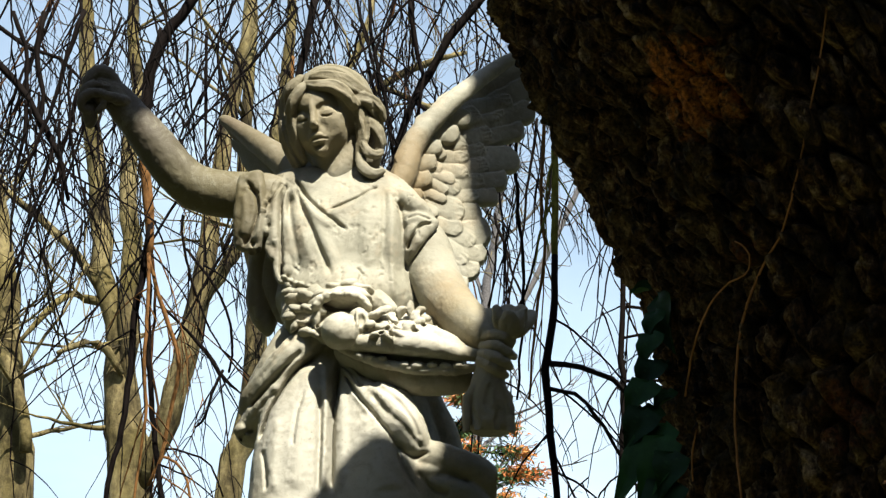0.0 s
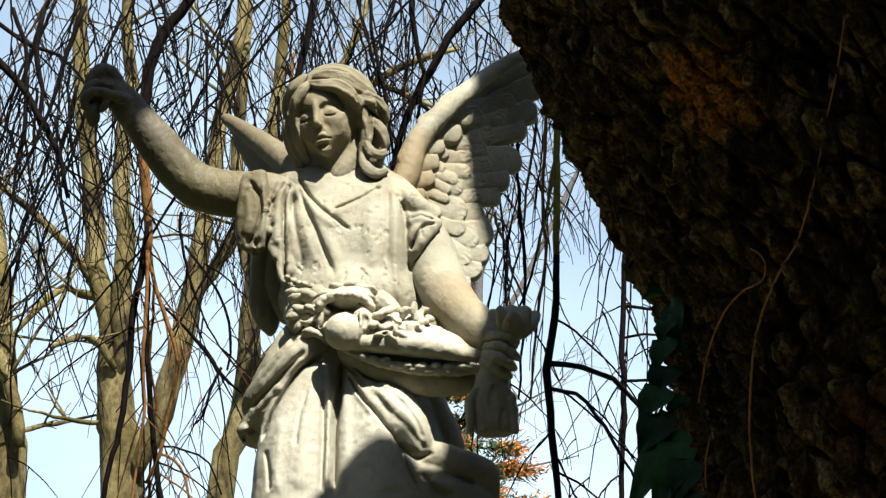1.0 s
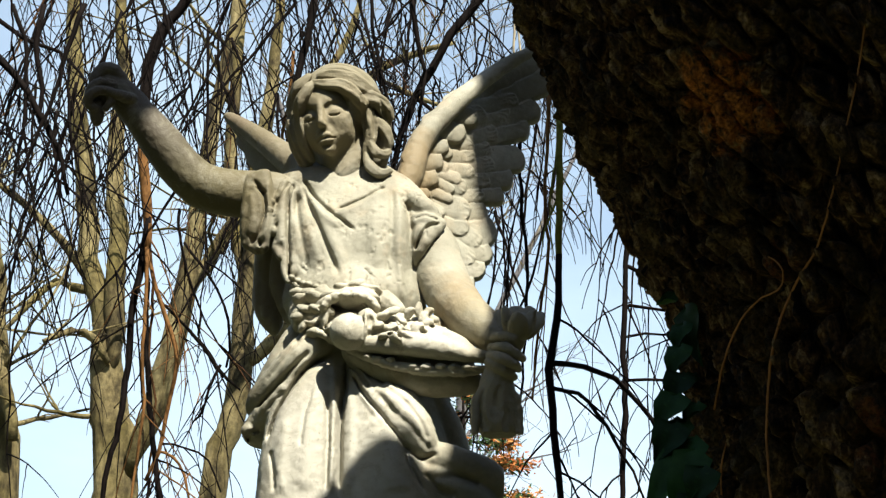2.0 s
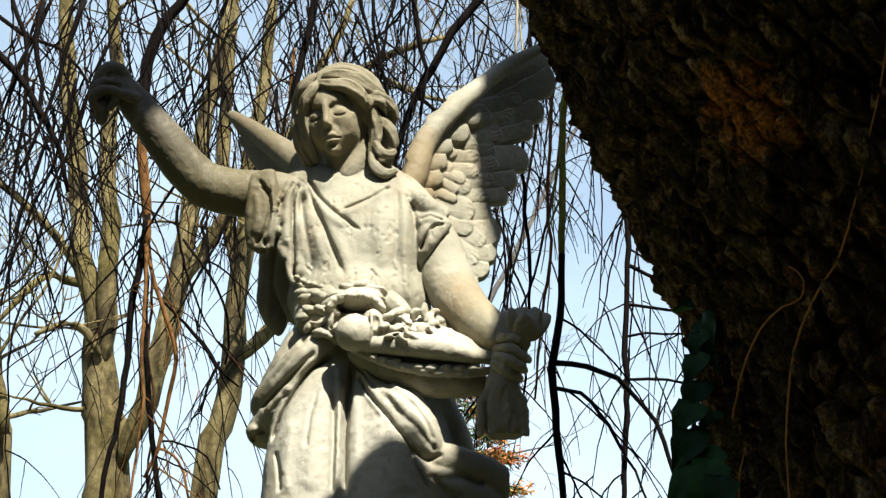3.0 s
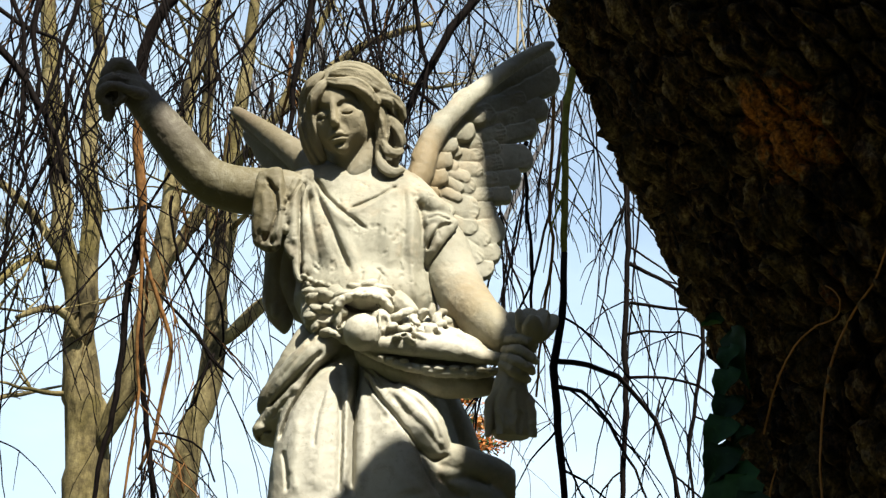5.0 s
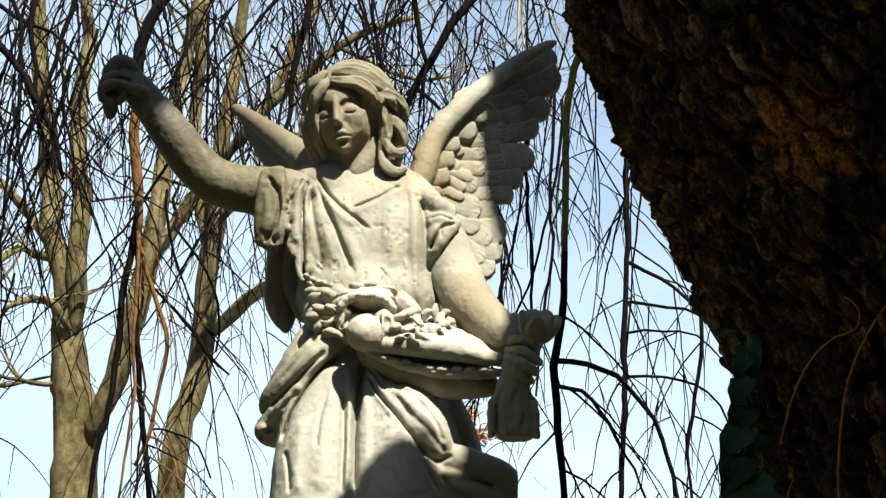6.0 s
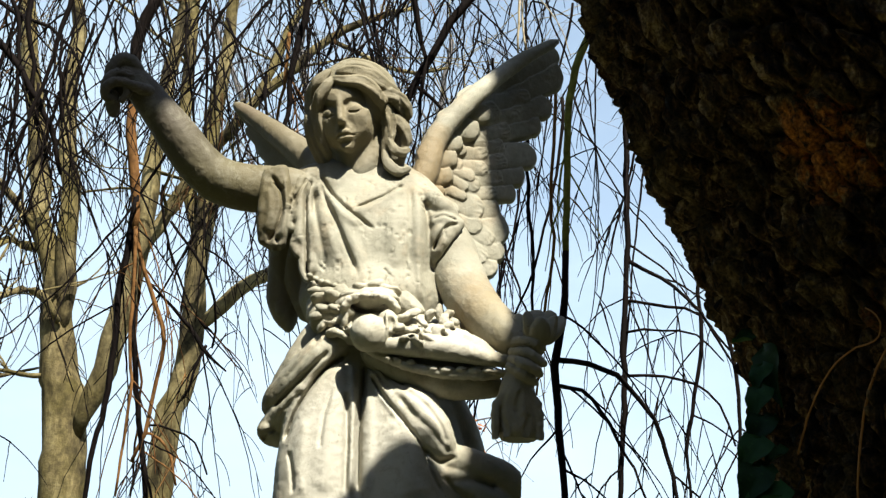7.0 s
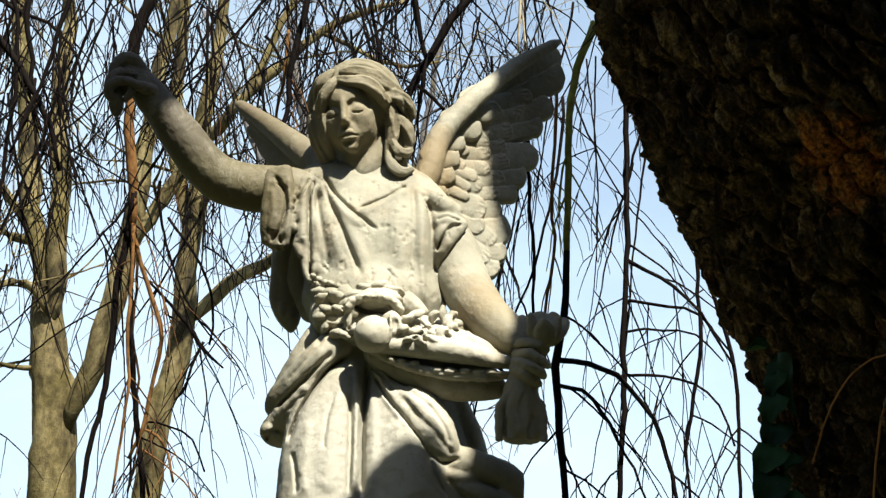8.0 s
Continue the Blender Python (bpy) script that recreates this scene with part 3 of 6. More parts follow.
def carve_body():
    c = Clay((-0.46, -0.34, 0.40), (0.34, 0.26, 1.46), 0.0029)
    # trunk and long skirt
    c.loft([
        (0.0, 0.05, -0.03, 0.28, 0.23), (0.25, 0.05, -0.035, 0.245, 0.205), (0.50, 0.045, -0.03, 0.212, 0.19), (0.70, 0.035, -0.01, 0.178, 0.165),
        (0.85, 0.015, 0.01, 0.165, 0.14), (0.98, 0.0, 0.015, 0.155, 0.13), (1.10, -0.01, 0.02, 0.170, 0.135), (1.22, -0.015, 0.03, 0.185, 0.13),
        (1.30, -0.01, 0.035, 0.165, 0.105), (1.36, 0.0, 0.04, 0.12, 0.08), (1.40, 0.01, 0.04, 0.06, 0.06)])
    # shoulders
    c.rope([(-0.204, 0.025, 1.313), (-0.132, 0.020, 1.335), (-0.020, 0.030, 1.326), (0.075, 0.030, 1.319), (0.145, 0.030, 1.244)], [0.040, 0.050, 0.055, 0.046, 0.046], 0.03)
    c.ball((-0.093, -0.030, 1.169), (0.085, 0.07, 0.09), 0.05)
    c.ball((0.058, -0.030, 1.170), (0.085, 0.07, 0.09), 0.05)
    # upper tunic hanging over the girdle, with a full lower edge
    c.ball((-0.016, -0.030, 1.042), (0.165, 0.105, 0.075), 0.04)
    # legs under the skirt
    c.rope([(-0.093, -0.060, 0.828), (-0.117, -0.110, 0.528), (-0.08, -0.11, 0.05)], [0.072, 0.083, 0.10], 0.05)
    c.rope([(0.051, -0.060, 0.829), (0.068, -0.100, 0.530), (0.12, -0.11, 0.05)], [0.072, 0.085, 0.10], 0.05)
    # the ragged side hem of the tunic
    hem = [(-0.182, -0.030, 1.344), (-0.200, -0.045, 1.300), (-0.207, -0.050, 1.265), (-0.197, -0.060, 1.239), (-0.209, -0.060, 1.211), (-0.190, -0.070, 1.188), (-0.198, -0.070, 1.157), (-0.180, -0.080, 1.123), (-0.171, -0.090, 1.081), (-0.148, -0.100, 1.058)]
    c.rope(hem, [0.010, 0.010, 0.009, 0.010, 0.009, 0.010, 0.009, 0.009, 0.008], 0.006, step=0.01)
    c.rope([(-0.184, -0.040, 1.324), (-0.178, -0.055, 1.218), (-0.161, -0.080, 1.098)], [0.016, 0.018, 0.014], 0.012)
    c.rope([(-0.218, -0.050, 1.320), (-0.220, -0.050, 1.234), (-0.213, -0.045, 1.164), (-0.195, -0.050, 1.092)], [0.007, 0.010, 0.012, 0.010], 0.004, cut=True)
    for q in hem[1::2]:
        c.ball((q[0] - 0.010, q[1] - 0.004, q[2]), (0.006, 0.012, 0.005), 0.002, cut=True)
    # sleeve of the raised arm: a flat fall of cloth, ragged below
    for x in (((-0.266, -0.050, 1.340), (-0.269, -0.052, 1.247), (-0.268, -0.042, 1.179)), ((-0.248, -0.052, 1.347), (-0.248, -0.056, 1.246), (-0.249, -0.046, 1.166)), ((-0.230, -0.054, 1.349), (-0.228, -0.058, 1.245), (-0.234, -0.050, 1.168))):
        c.rope(list(x), [0.015, 0.017, 0.017], 0.012)
    for p, r in (((-0.257, -0.060, 1.148), 0.008), ((-0.238, -0.066, 1.149), 0.009), ((-0.219, -0.066, 1.155), 0.009), ((-0.274, -0.056, 1.160), 0.006)):
        c.ball(p, (r, 0.02, r), 0.003, cut=True)
    c.ball((-0.259, -0.070, 1.184), (0.008, 0.012, 0.011), 0.003, cut=True)
    c.ball((-0.239, -0.070, 1.173), (0.006, 0.012, 0.009), 0.003, cut=True)
    # cloth hanging behind the arm
    c.rope([(-0.205, 0.060, 1.254), (-0.214, 0.070, 1.140), (-0.223, 0.080, 1.056), (-0.211, 0.080, 0.992)], [0.05, 0.042, 0.036, 0.012], 0.02)
    c.rope([(-0.188, 0.000, 1.178), (-0.193, 0.020, 1.098), (-0.167, 0.020, 1.013)], [0.022, 0.024, 0.02], 0.010)
    c.rope([(-0.228, 0.030, 1.157), (-0.234, 0.050, 1.020)], [0.010, 0.008], 0.006)
    # sleeve of the lowered arm, drawn into a knot
    c.ball((0.150, 0.000, 1.226), (0.040, 0.065, 0.045), 0.03)
    for pts, r in (
        ([(0.118, -0.030, 1.307), (0.159, -0.050, 1.268), (0.194, -0.035, 1.238)], [0.016, 0.018, 0.009]),
        ([(0.129, -0.060, 1.222), (0.159, -0.070, 1.227), (0.194, -0.050, 1.228)], [0.014, 0.014, 0.008]),
        ([(0.132, -0.065, 1.172), (0.153, -0.078, 1.196), (0.195, -0.052, 1.223)], [0.012, 0.013, 0.008]),
        ([(0.138, -0.065, 1.132), (0.159, -0.080, 1.170), (0.195, -0.052, 1.219)], [0.009, 0.011, 0.008]),
    ):
        c.rope(pts, r, 0.016)
    c.ball((0.199, -0.050, 1.228), (0.010, 0.012, 0.010), 0.004)
    # clasps with pierced edges on the shoulders
    for p in ((0.103, -0.045, 1.302), (0.109, -0.045, 1.286), (0.109, -0.045, 1.269), (0.109, -0.045, 1.252), (-0.203, -0.040, 1.291), (-0.210, -0.040, 1.277), (-0.213, -0.040, 1.256)):
        q = c.front(p)
        c.ball(q, (0.0065, 0.006, 0.0065), 0.003)
        c.ball((q[0] + 0.004, q[1] - 0.009, q[2] - 0.006), 0.0036, 0.0015, cut=True)
    # overskirt: two bands drawn from the girdle to the hip, and their knot
    c.rope([(-0.082, -0.120, 0.928), (-0.131, -0.135, 0.875), (-0.179, -0.110, 0.827), (-0.224, -0.070, 0.787), (-0.241, -0.040, 0.770)], [0.034, 0.036, 0.034, 0.030, 0.022], 0.012)
    c.rope([(-0.139, -0.138, 0.826), (-0.164, -0.130, 0.796), (-0.201, -0.100, 0.762), (-0.245, -0.050, 0.721)], [0.014, 0.022, 0.026, 0.026], 0.005)
    c.rope([(-0.143, -0.090, 0.949), (-0.188, -0.090, 0.867), (-0.225, -0.060, 0.810)], [0.020, 0.022, 0.018], 0.016)
    c.ball((-0.233, -0.020, 0.712), (0.042, 0.05, 0.030), 0.012, (0, 20, 0))
    c.ball((-0.251, -0.070, 0.714), (0.020, 0.022, 0.018), 0.006)
    # swag to the other hip: one broad roll with a worn crest, narrowing up under the tray
    c.rope([(-0.015, -0.145, 0.863), (0.022, -0.160, 0.793), (0.069, -0.168, 0.728), (0.119, -0.164, 0.672), (0.158, -0.154, 0.648)], [0.008, 0.020, 0.030, 0.032, 0.018], 0.006)
    c.rope([(0.051, -0.160, 0.793), (0.090, -0.174, 0.756), (0.131, -0.172, 0.702), (0.173, -0.150, 0.651)], [0.016, 0.030, 0.034, 0.016], 0.016)
    c.rope([(0.072, -0.150, 0.806), (0.118, -0.160, 0.770), (0.152, -0.150, 0.717), (0.182, -0.128, 0.655)], [0.012, 0.018, 0.020, 0.012], 0.008)
    # lower fold of the overskirt, swinging away to the side
    c.rope([(0.127, -0.145, 0.633), (0.181, -0.135, 0.638), (0.242, -0.105, 0.618), (0.307, -0.060, 0.573), (0.20, 0.0, 0.42)], [0.014, 0.034, 0.044, 0.046, 0.05], 0.006)
    c.rope([(0.145, -0.150, 0.600), (0.216, -0.125, 0.568), (0.289, -0.080, 0.501), (0.17, -0.04, 0.33)], [0.022, 0.036, 0.044, 0.05], 0.012)
    c.rope([(0.147, -0.020, 0.893), (0.158, 0.000, 0.787), (0.207, 0.030, 0.644), (0.17, 0.05, 0.30)], [0.05, 0.05, 0.055, 0.07], 0.02)
    # folds worked into the cloth
    s = c.face_map()
    for pts, w, h in (
        # neckline and the long folds that fall from the clasp
        ([(-0.141, -0.050, 1.348), (-0.111, -0.080, 1.296), (-0.075, -0.100, 1.250), (-0.039, -0.110, 1.217), (-0.004, -0.110, 1.188)], 0.0045, -0.012), ([(-0.152, -0.050, 1.337), (-0.122, -0.080, 1.285), (-0.083, -0.100, 1.233), (-0.040, -0.110, 1.196)], 0.011, 0.008),
        ([(0.066, -0.050, 1.326), (0.013, -0.090, 1.285), (-0.056, -0.110, 1.247)], 0.0042, -0.010), ([(0.060, -0.050, 1.313), (0.009, -0.090, 1.270), (-0.050, -0.110, 1.233)], 0.011, 0.005),
        ([(-0.145, -0.050, 1.340), (-0.116, -0.090, 1.253), (-0.090, -0.110, 1.187), (-0.061, -0.120, 1.117), (-0.042, -0.120, 1.068)], 0.0052, -0.009), ([(-0.131, -0.070, 1.314), (-0.096, -0.100, 1.236), (-0.065, -0.110, 1.173), (-0.032, -0.120, 1.101)], 0.014, 0.005),
        ([(-0.152, -0.050, 1.335), (-0.135, -0.090, 1.247), (-0.111, -0.110, 1.166), (-0.082, -0.120, 1.087)], 0.013, 0.005), ([(-0.154, -0.050, 1.337), (-0.149, -0.080, 1.250), (-0.132, -0.100, 1.162), (-0.117, -0.110, 1.082)], 0.0060, -0.0035),
        ([(-0.157, -0.050, 1.337), (-0.159, -0.080, 1.253), (-0.154, -0.100, 1.162), (-0.141, -0.110, 1.075)], 0.012, 0.005), ([(-0.160, -0.050, 1.340), (-0.172, -0.070, 1.284), (-0.170, -0.090, 1.179), (-0.164, -0.100, 1.064)], 0.0042, -0.013),
        ([(-0.187, -0.050, 1.320), (-0.190, -0.060, 1.245), (-0.187, -0.080, 1.153)], 0.011, 0.006), ([(-0.171, -0.050, 1.337), (-0.186, -0.060, 1.299), (-0.202, -0.060, 1.270)], 0.0035, -0.007),
        # the other shoulder
        ([(0.090, -0.050, 1.340), (0.099, -0.080, 1.241), (0.098, -0.100, 1.136), (0.105, -0.110, 1.001)], 0.010, 0.007), ([(0.078, -0.050, 1.322), (0.079, -0.090, 1.209), (0.075, -0.100, 1.107)], 0.006, -0.004), ([(0.113, -0.050, 1.294), (0.122, -0.070, 1.216), (0.125, -0.090, 1.139), (0.156, -0.090, 1.014)], 0.0065, -0.007),
        ([(0.047, -0.050, 1.322), (0.034, -0.100, 1.206), (0.048, -0.110, 1.091)], 0.016, 0.005), ([(0.132, -0.090, 1.111), (0.148, -0.090, 1.041), (0.172, -0.090, 0.992)], 0.009, 0.006), ([(0.014, -0.110, 1.093), (0.027, -0.110, 1.076), (0.019, -0.110, 1.054)], 0.0035, -0.005), ([(-0.018, -0.110, 1.082), (-0.023, -0.110, 1.055)], 0.004, -0.004),
        # sleeves
        ([(-0.261, -0.060, 1.342), (-0.234, -0.070, 1.295), (-0.227, -0.070, 1.252), (-0.245, -0.070, 1.195), (-0.267, -0.060, 1.164)], 0.0045, -0.011), ([(-0.252, -0.060, 1.316), (-0.224, -0.070, 1.293)], 0.0040, -0.007), ([(-0.222, -0.060, 1.333), (-0.219, -0.070, 1.241), (-0.229, -0.060, 1.173)], 0.006, 0.006), ([(-0.265, -0.060, 1.301), (-0.258, -0.060, 1.244), (-0.270, -0.060, 1.194)], 0.008, 0.004),
        ([(0.195, -0.060, 1.222), (0.164, -0.080, 1.207), (0.145, -0.080, 1.176), (0.133, -0.080, 1.147)], 0.0042, -0.010), ([(0.192, -0.060, 1.228), (0.162, -0.070, 1.236), (0.132, -0.070, 1.227)], 0.0042, -0.006),
        # skirt
        ([(-0.023, -0.170, 0.873), (-0.028, -0.180, 0.788), (-0.035, -0.190, 0.695), (-0.035, -0.200, 0.537)], 0.0065, -0.024), ([(-0.054, -0.170, 0.857), (-0.050, -0.180, 0.775), (-0.050, -0.190, 0.669), (-0.053, -0.200, 0.537)], 0.0075, 0.010), ([(-0.064, -0.170, 0.790), (-0.063, -0.190, 0.682), (-0.065, -0.200, 0.537)], 0.0065, -0.011),
        ([(-0.080, -0.160, 0.859), (-0.089, -0.170, 0.777), (-0.102, -0.180, 0.670), (-0.111, -0.200, 0.536)], 0.022, 0.008), ([(-0.097, -0.170, 0.790), (-0.116, -0.180, 0.722), (-0.123, -0.180, 0.645)], 0.0045, -0.005), ([(-0.014, -0.170, 0.791), (-0.012, -0.180, 0.671), (-0.018, -0.200, 0.537)], 0.012, 0.006), ([(0.039, -0.170, 0.725), (0.073, -0.180, 0.646), (0.098, -0.200, 0.537)], 0.030, 0.008),
        ([(-0.180, -0.140, 0.545), (-0.183, -0.140, 0.593), (-0.193, -0.140, 0.651)], 0.0050, -0.008), ([(-0.020, -0.170, 0.857), (0.005, -0.170, 0.828), (0.033, -0.170, 0.788)], 0.0050, -0.010), ([(-0.002, -0.170, 0.857), (0.032, -0.170, 0.828), (0.069, -0.170, 0.799)], 0.0050, -0.010), ([(-0.157, -0.170, 0.724), (-0.168, -0.170, 0.620), (-0.163, -0.180, 0.539)], 0.014, 0.005),
        # grooves along the swags
        ([(-0.104, -0.160, 0.885), (-0.155, -0.160, 0.834), (-0.197, -0.130, 0.795), (-0.237, -0.100, 0.756)], 0.0055, -0.012), ([(-0.067, -0.160, 0.883), (-0.119, -0.160, 0.839), (-0.151, -0.160, 0.795), (-0.185, -0.140, 0.733), (-0.206, -0.100, 0.669)], 0.0055, -0.016), ([(-0.126, -0.150, 0.915), (-0.171, -0.150, 0.861), (-0.211, -0.120, 0.814)], 0.0060, -0.005),
        ([(-0.164, -0.160, 0.792), (-0.196, -0.140, 0.763), (-0.226, -0.100, 0.731)], 0.0040, -0.004), ([(-0.223, -0.100, 0.716), (-0.244, -0.090, 0.708), (-0.260, -0.080, 0.696)], 0.0050, -0.008), ([(-0.014, -0.170, 0.841), (0.017, -0.180, 0.779), (0.067, -0.190, 0.714), (0.108, -0.190, 0.659), (0.129, -0.180, 0.601), (0.162, -0.180, 0.541)], 0.0045, -0.010),
        ([(0.048, -0.190, 0.779), (0.085, -0.200, 0.733), (0.131, -0.200, 0.689), (0.175, -0.170, 0.640)], 0.0070, -0.004), ([(0.066, -0.180, 0.789), (0.113, -0.180, 0.752), (0.147, -0.180, 0.708), (0.167, -0.170, 0.661)], 0.0060, -0.006), ([(0.109, -0.190, 0.662), (0.142, -0.180, 0.630), (0.188, -0.160, 0.642)], 0.0050, -0.010), ([(0.168, -0.170, 0.583), (0.232, -0.150, 0.589), (0.285, -0.120, 0.576)], 0.010, -0.008), ([(0.155, -0.170, 0.596), (0.193, -0.160, 0.559), (0.232, -0.150, 0.546)], 0.007, -0.010),
    ):
        c.stroke(s, pts, w, h)
    # chips, worn crests and small hollows
    gx, gz = np.meshgrid(s[0], s[1], indexing="ij")
    flat = np.stack([gx, 0 * gx, gz], -1)
    rough = value_noise(flat * 55, 31) * 0.55 + value_noise(flat * 130, 32) * 0.45
    s[2][...] -= (0.0022 * np.clip((rough - 0.70) / 0.08, 0, 1) * np.clip((gz - 0.95) / 0.1, 0.15, 1)).astype(np.float32)
    worn = np.clip(1 - np.hypot((gx - 0.085) / 0.075, (gz - 0.74) / 0.085), 0, 1) ** 0.5
    s[2][...] += (worn * 0.004 * (value_noise(flat * 48, 33) + 0.5 * value_noise(flat * 110, 34) - 0.75)).astype(np.float32)
    worn = np.clip(1 - np.hypot((gx + 0.205) / 0.075, (gz - 0.80) / 0.13), 0, 1) ** 0.5
    s[2][...] += (worn * 0.002 * (value_noise(flat * 40, 35) + 0.5 * value_noise(flat * 100, 36) - 0.75)).astype(np.float32)
    c.press(s, 0.0)
    # the dark gap between the sleeve's edge and the arm
    c.rope([(0.195, -0.085, 1.206), (0.164, -0.100, 1.153), (0.138, -0.095, 1.104)], [0.004, 0.006, 0.005], 0.003, cut=True)
    # broken fringe along the lower hem of the tunic
    for x in ((-0.158, -0.090, 1.078), (-0.146, -0.090, 1.071), (-0.130, -0.100, 1.060), (-0.117, -0.100, 1.056), (-0.098, -0.110, 1.046)):
        q = c.front(x)
        c.ball(q, (0.009, 0.010, 0.006), 0.002, (0, 25, 0))
        c.ball((q[0] + 0.004, q[1] - 0.005, q[2] - 0.010), (0.008, 0.012, 0.0045), 0.002, (0, 25, 0), True)
    return c.skin()


def carve_hem():
    """The long skirt below the hip, down to the pedestal."""
    c = Clay((-0.32, -0.34, 0.0), (0.40, 0.26, 0.44), 0.008)
    c.loft([(0.0, 0.05, -0.03, 0.28, 0.23), (0.25, 0.05, -0.035, 0.245, 0.205), (0.50, 0.045, -0.03, 0.212, 0.19), (0.70, 0.035, -0.01, 0.178, 0.165)])
    c.rope([(-0.117, -0.110, 0.528), (-0.08, -0.11, 0.05)], [0.083, 0.10], 0.05)
    c.rope([(0.068, -0.100, 0.530), (0.12, -0.11, 0.05)], [0.085, 0.10], 0.05)
    c.rope([(0.207, 0.030, 0.644), (0.17, 0.05, 0.30)], [0.055, 0.07], 0.02)
    c.rope([(0.289, -0.080, 0.501), (0.17, -0.04, 0.33)], [0.044, 0.05], 0.012)
    return c.skin()


def carve_raised_arm():
    c = Clay((-0.74, -0.22, 1.18), (-0.10, 0.14, 1.72), 0.0025)
    c.rope([(-0.200, 0.000, 1.315), (-0.262, 0.000, 1.317), (-0.345, -0.005, 1.324), (-0.405, -0.010, 1.347), (-0.452, -0.025, 1.392), (-0.496, -0.040, 1.448), (-0.544, -0.055, 1.506), (-0.581, -0.065, 1.543)], [0.052, 0.051, 0.050, 0.047, 0.046, 0.043, 0.036, 0.032], 0.02)
    c.ball((-0.432, 0.020, 1.368), (0.04, 0.035, 0.03), 0.03)
    c.ball((-0.628, -0.076, 1.558), (0.030, 0.022, 0.036), 0.006)
    c.ball((-0.625, -0.086, 1.586), (0.022, 0.016, 0.022), 0.006)
    # the closed hand, holding a broken stem: back of the hand, thumb, and curled fingers
    c.rope([(-0.559, -0.062, 1.537), (-0.584, -0.072, 1.560), (-0.603, -0.080, 1.574)], [0.031, 0.028, 0.022], 0.012)
    c.rope([(-0.581, -0.084, 1.582), (-0.603, -0.090, 1.607), (-0.629, -0.096, 1.609), (-0.648, -0.100, 1.589), (-0.655, -0.102, 1.571)], [0.013, 0.017, 0.017, 0.014, 0.010], 0.003)
    c.rope([(-0.605, -0.100, 1.566), (-0.631, -0.112, 1.570), (-0.652, -0.116, 1.553), (-0.664, -0.110, 1.532)], [0.013, 0.013, 0.013, 0.009], 0.002)
    c.rope([(-0.611, -0.110, 1.547), (-0.637, -0.122, 1.542), (-0.656, -0.122, 1.528), (-0.658, -0.114, 1.509), (-0.639, -0.106, 1.499)], [0.011, 0.012, 0.012, 0.011, 0.009], 0.002)
    c.rope([(-0.611, -0.108, 1.539), (-0.605, -0.108, 1.519), (-0.619, -0.106, 1.502)], [0.009, 0.010, 0.008], 0.002)
    c.rope([(-0.645, -0.092, 1.513), (-0.641, -0.090, 1.490), (-0.641, -0.088, 1.474)], [0.019, 0.017, 0.011], 0.004)
    c.rope([(-0.558, -0.094, 1.531), (-0.586, -0.112, 1.535), (-0.610, -0.120, 1.542)], [0.015, 0.013, 0.009], 0.003)
    c.ball((-0.629, -0.120, 1.516), (0.012, 0.016, 0.009), 0.002, cut=True)
    c.ball((-0.624, -0.120, 1.580), (0.007, 0.012, 0.006), 0.002, cut=True)
    c.rope([(-0.574, -0.108, 1.557), (-0.592, -0.112, 1.559), (-0.610, -0.122, 1.556)], [0.005, 0.007, 0.005], 0.002, cut=True)
    c.rope([(-0.586, -0.104, 1.584), (-0.599, -0.112, 1.573), (-0.609, -0.116, 1.573)], [0.003, 0.005, 0.003], 0.002, cut=True)
    return c.skin()


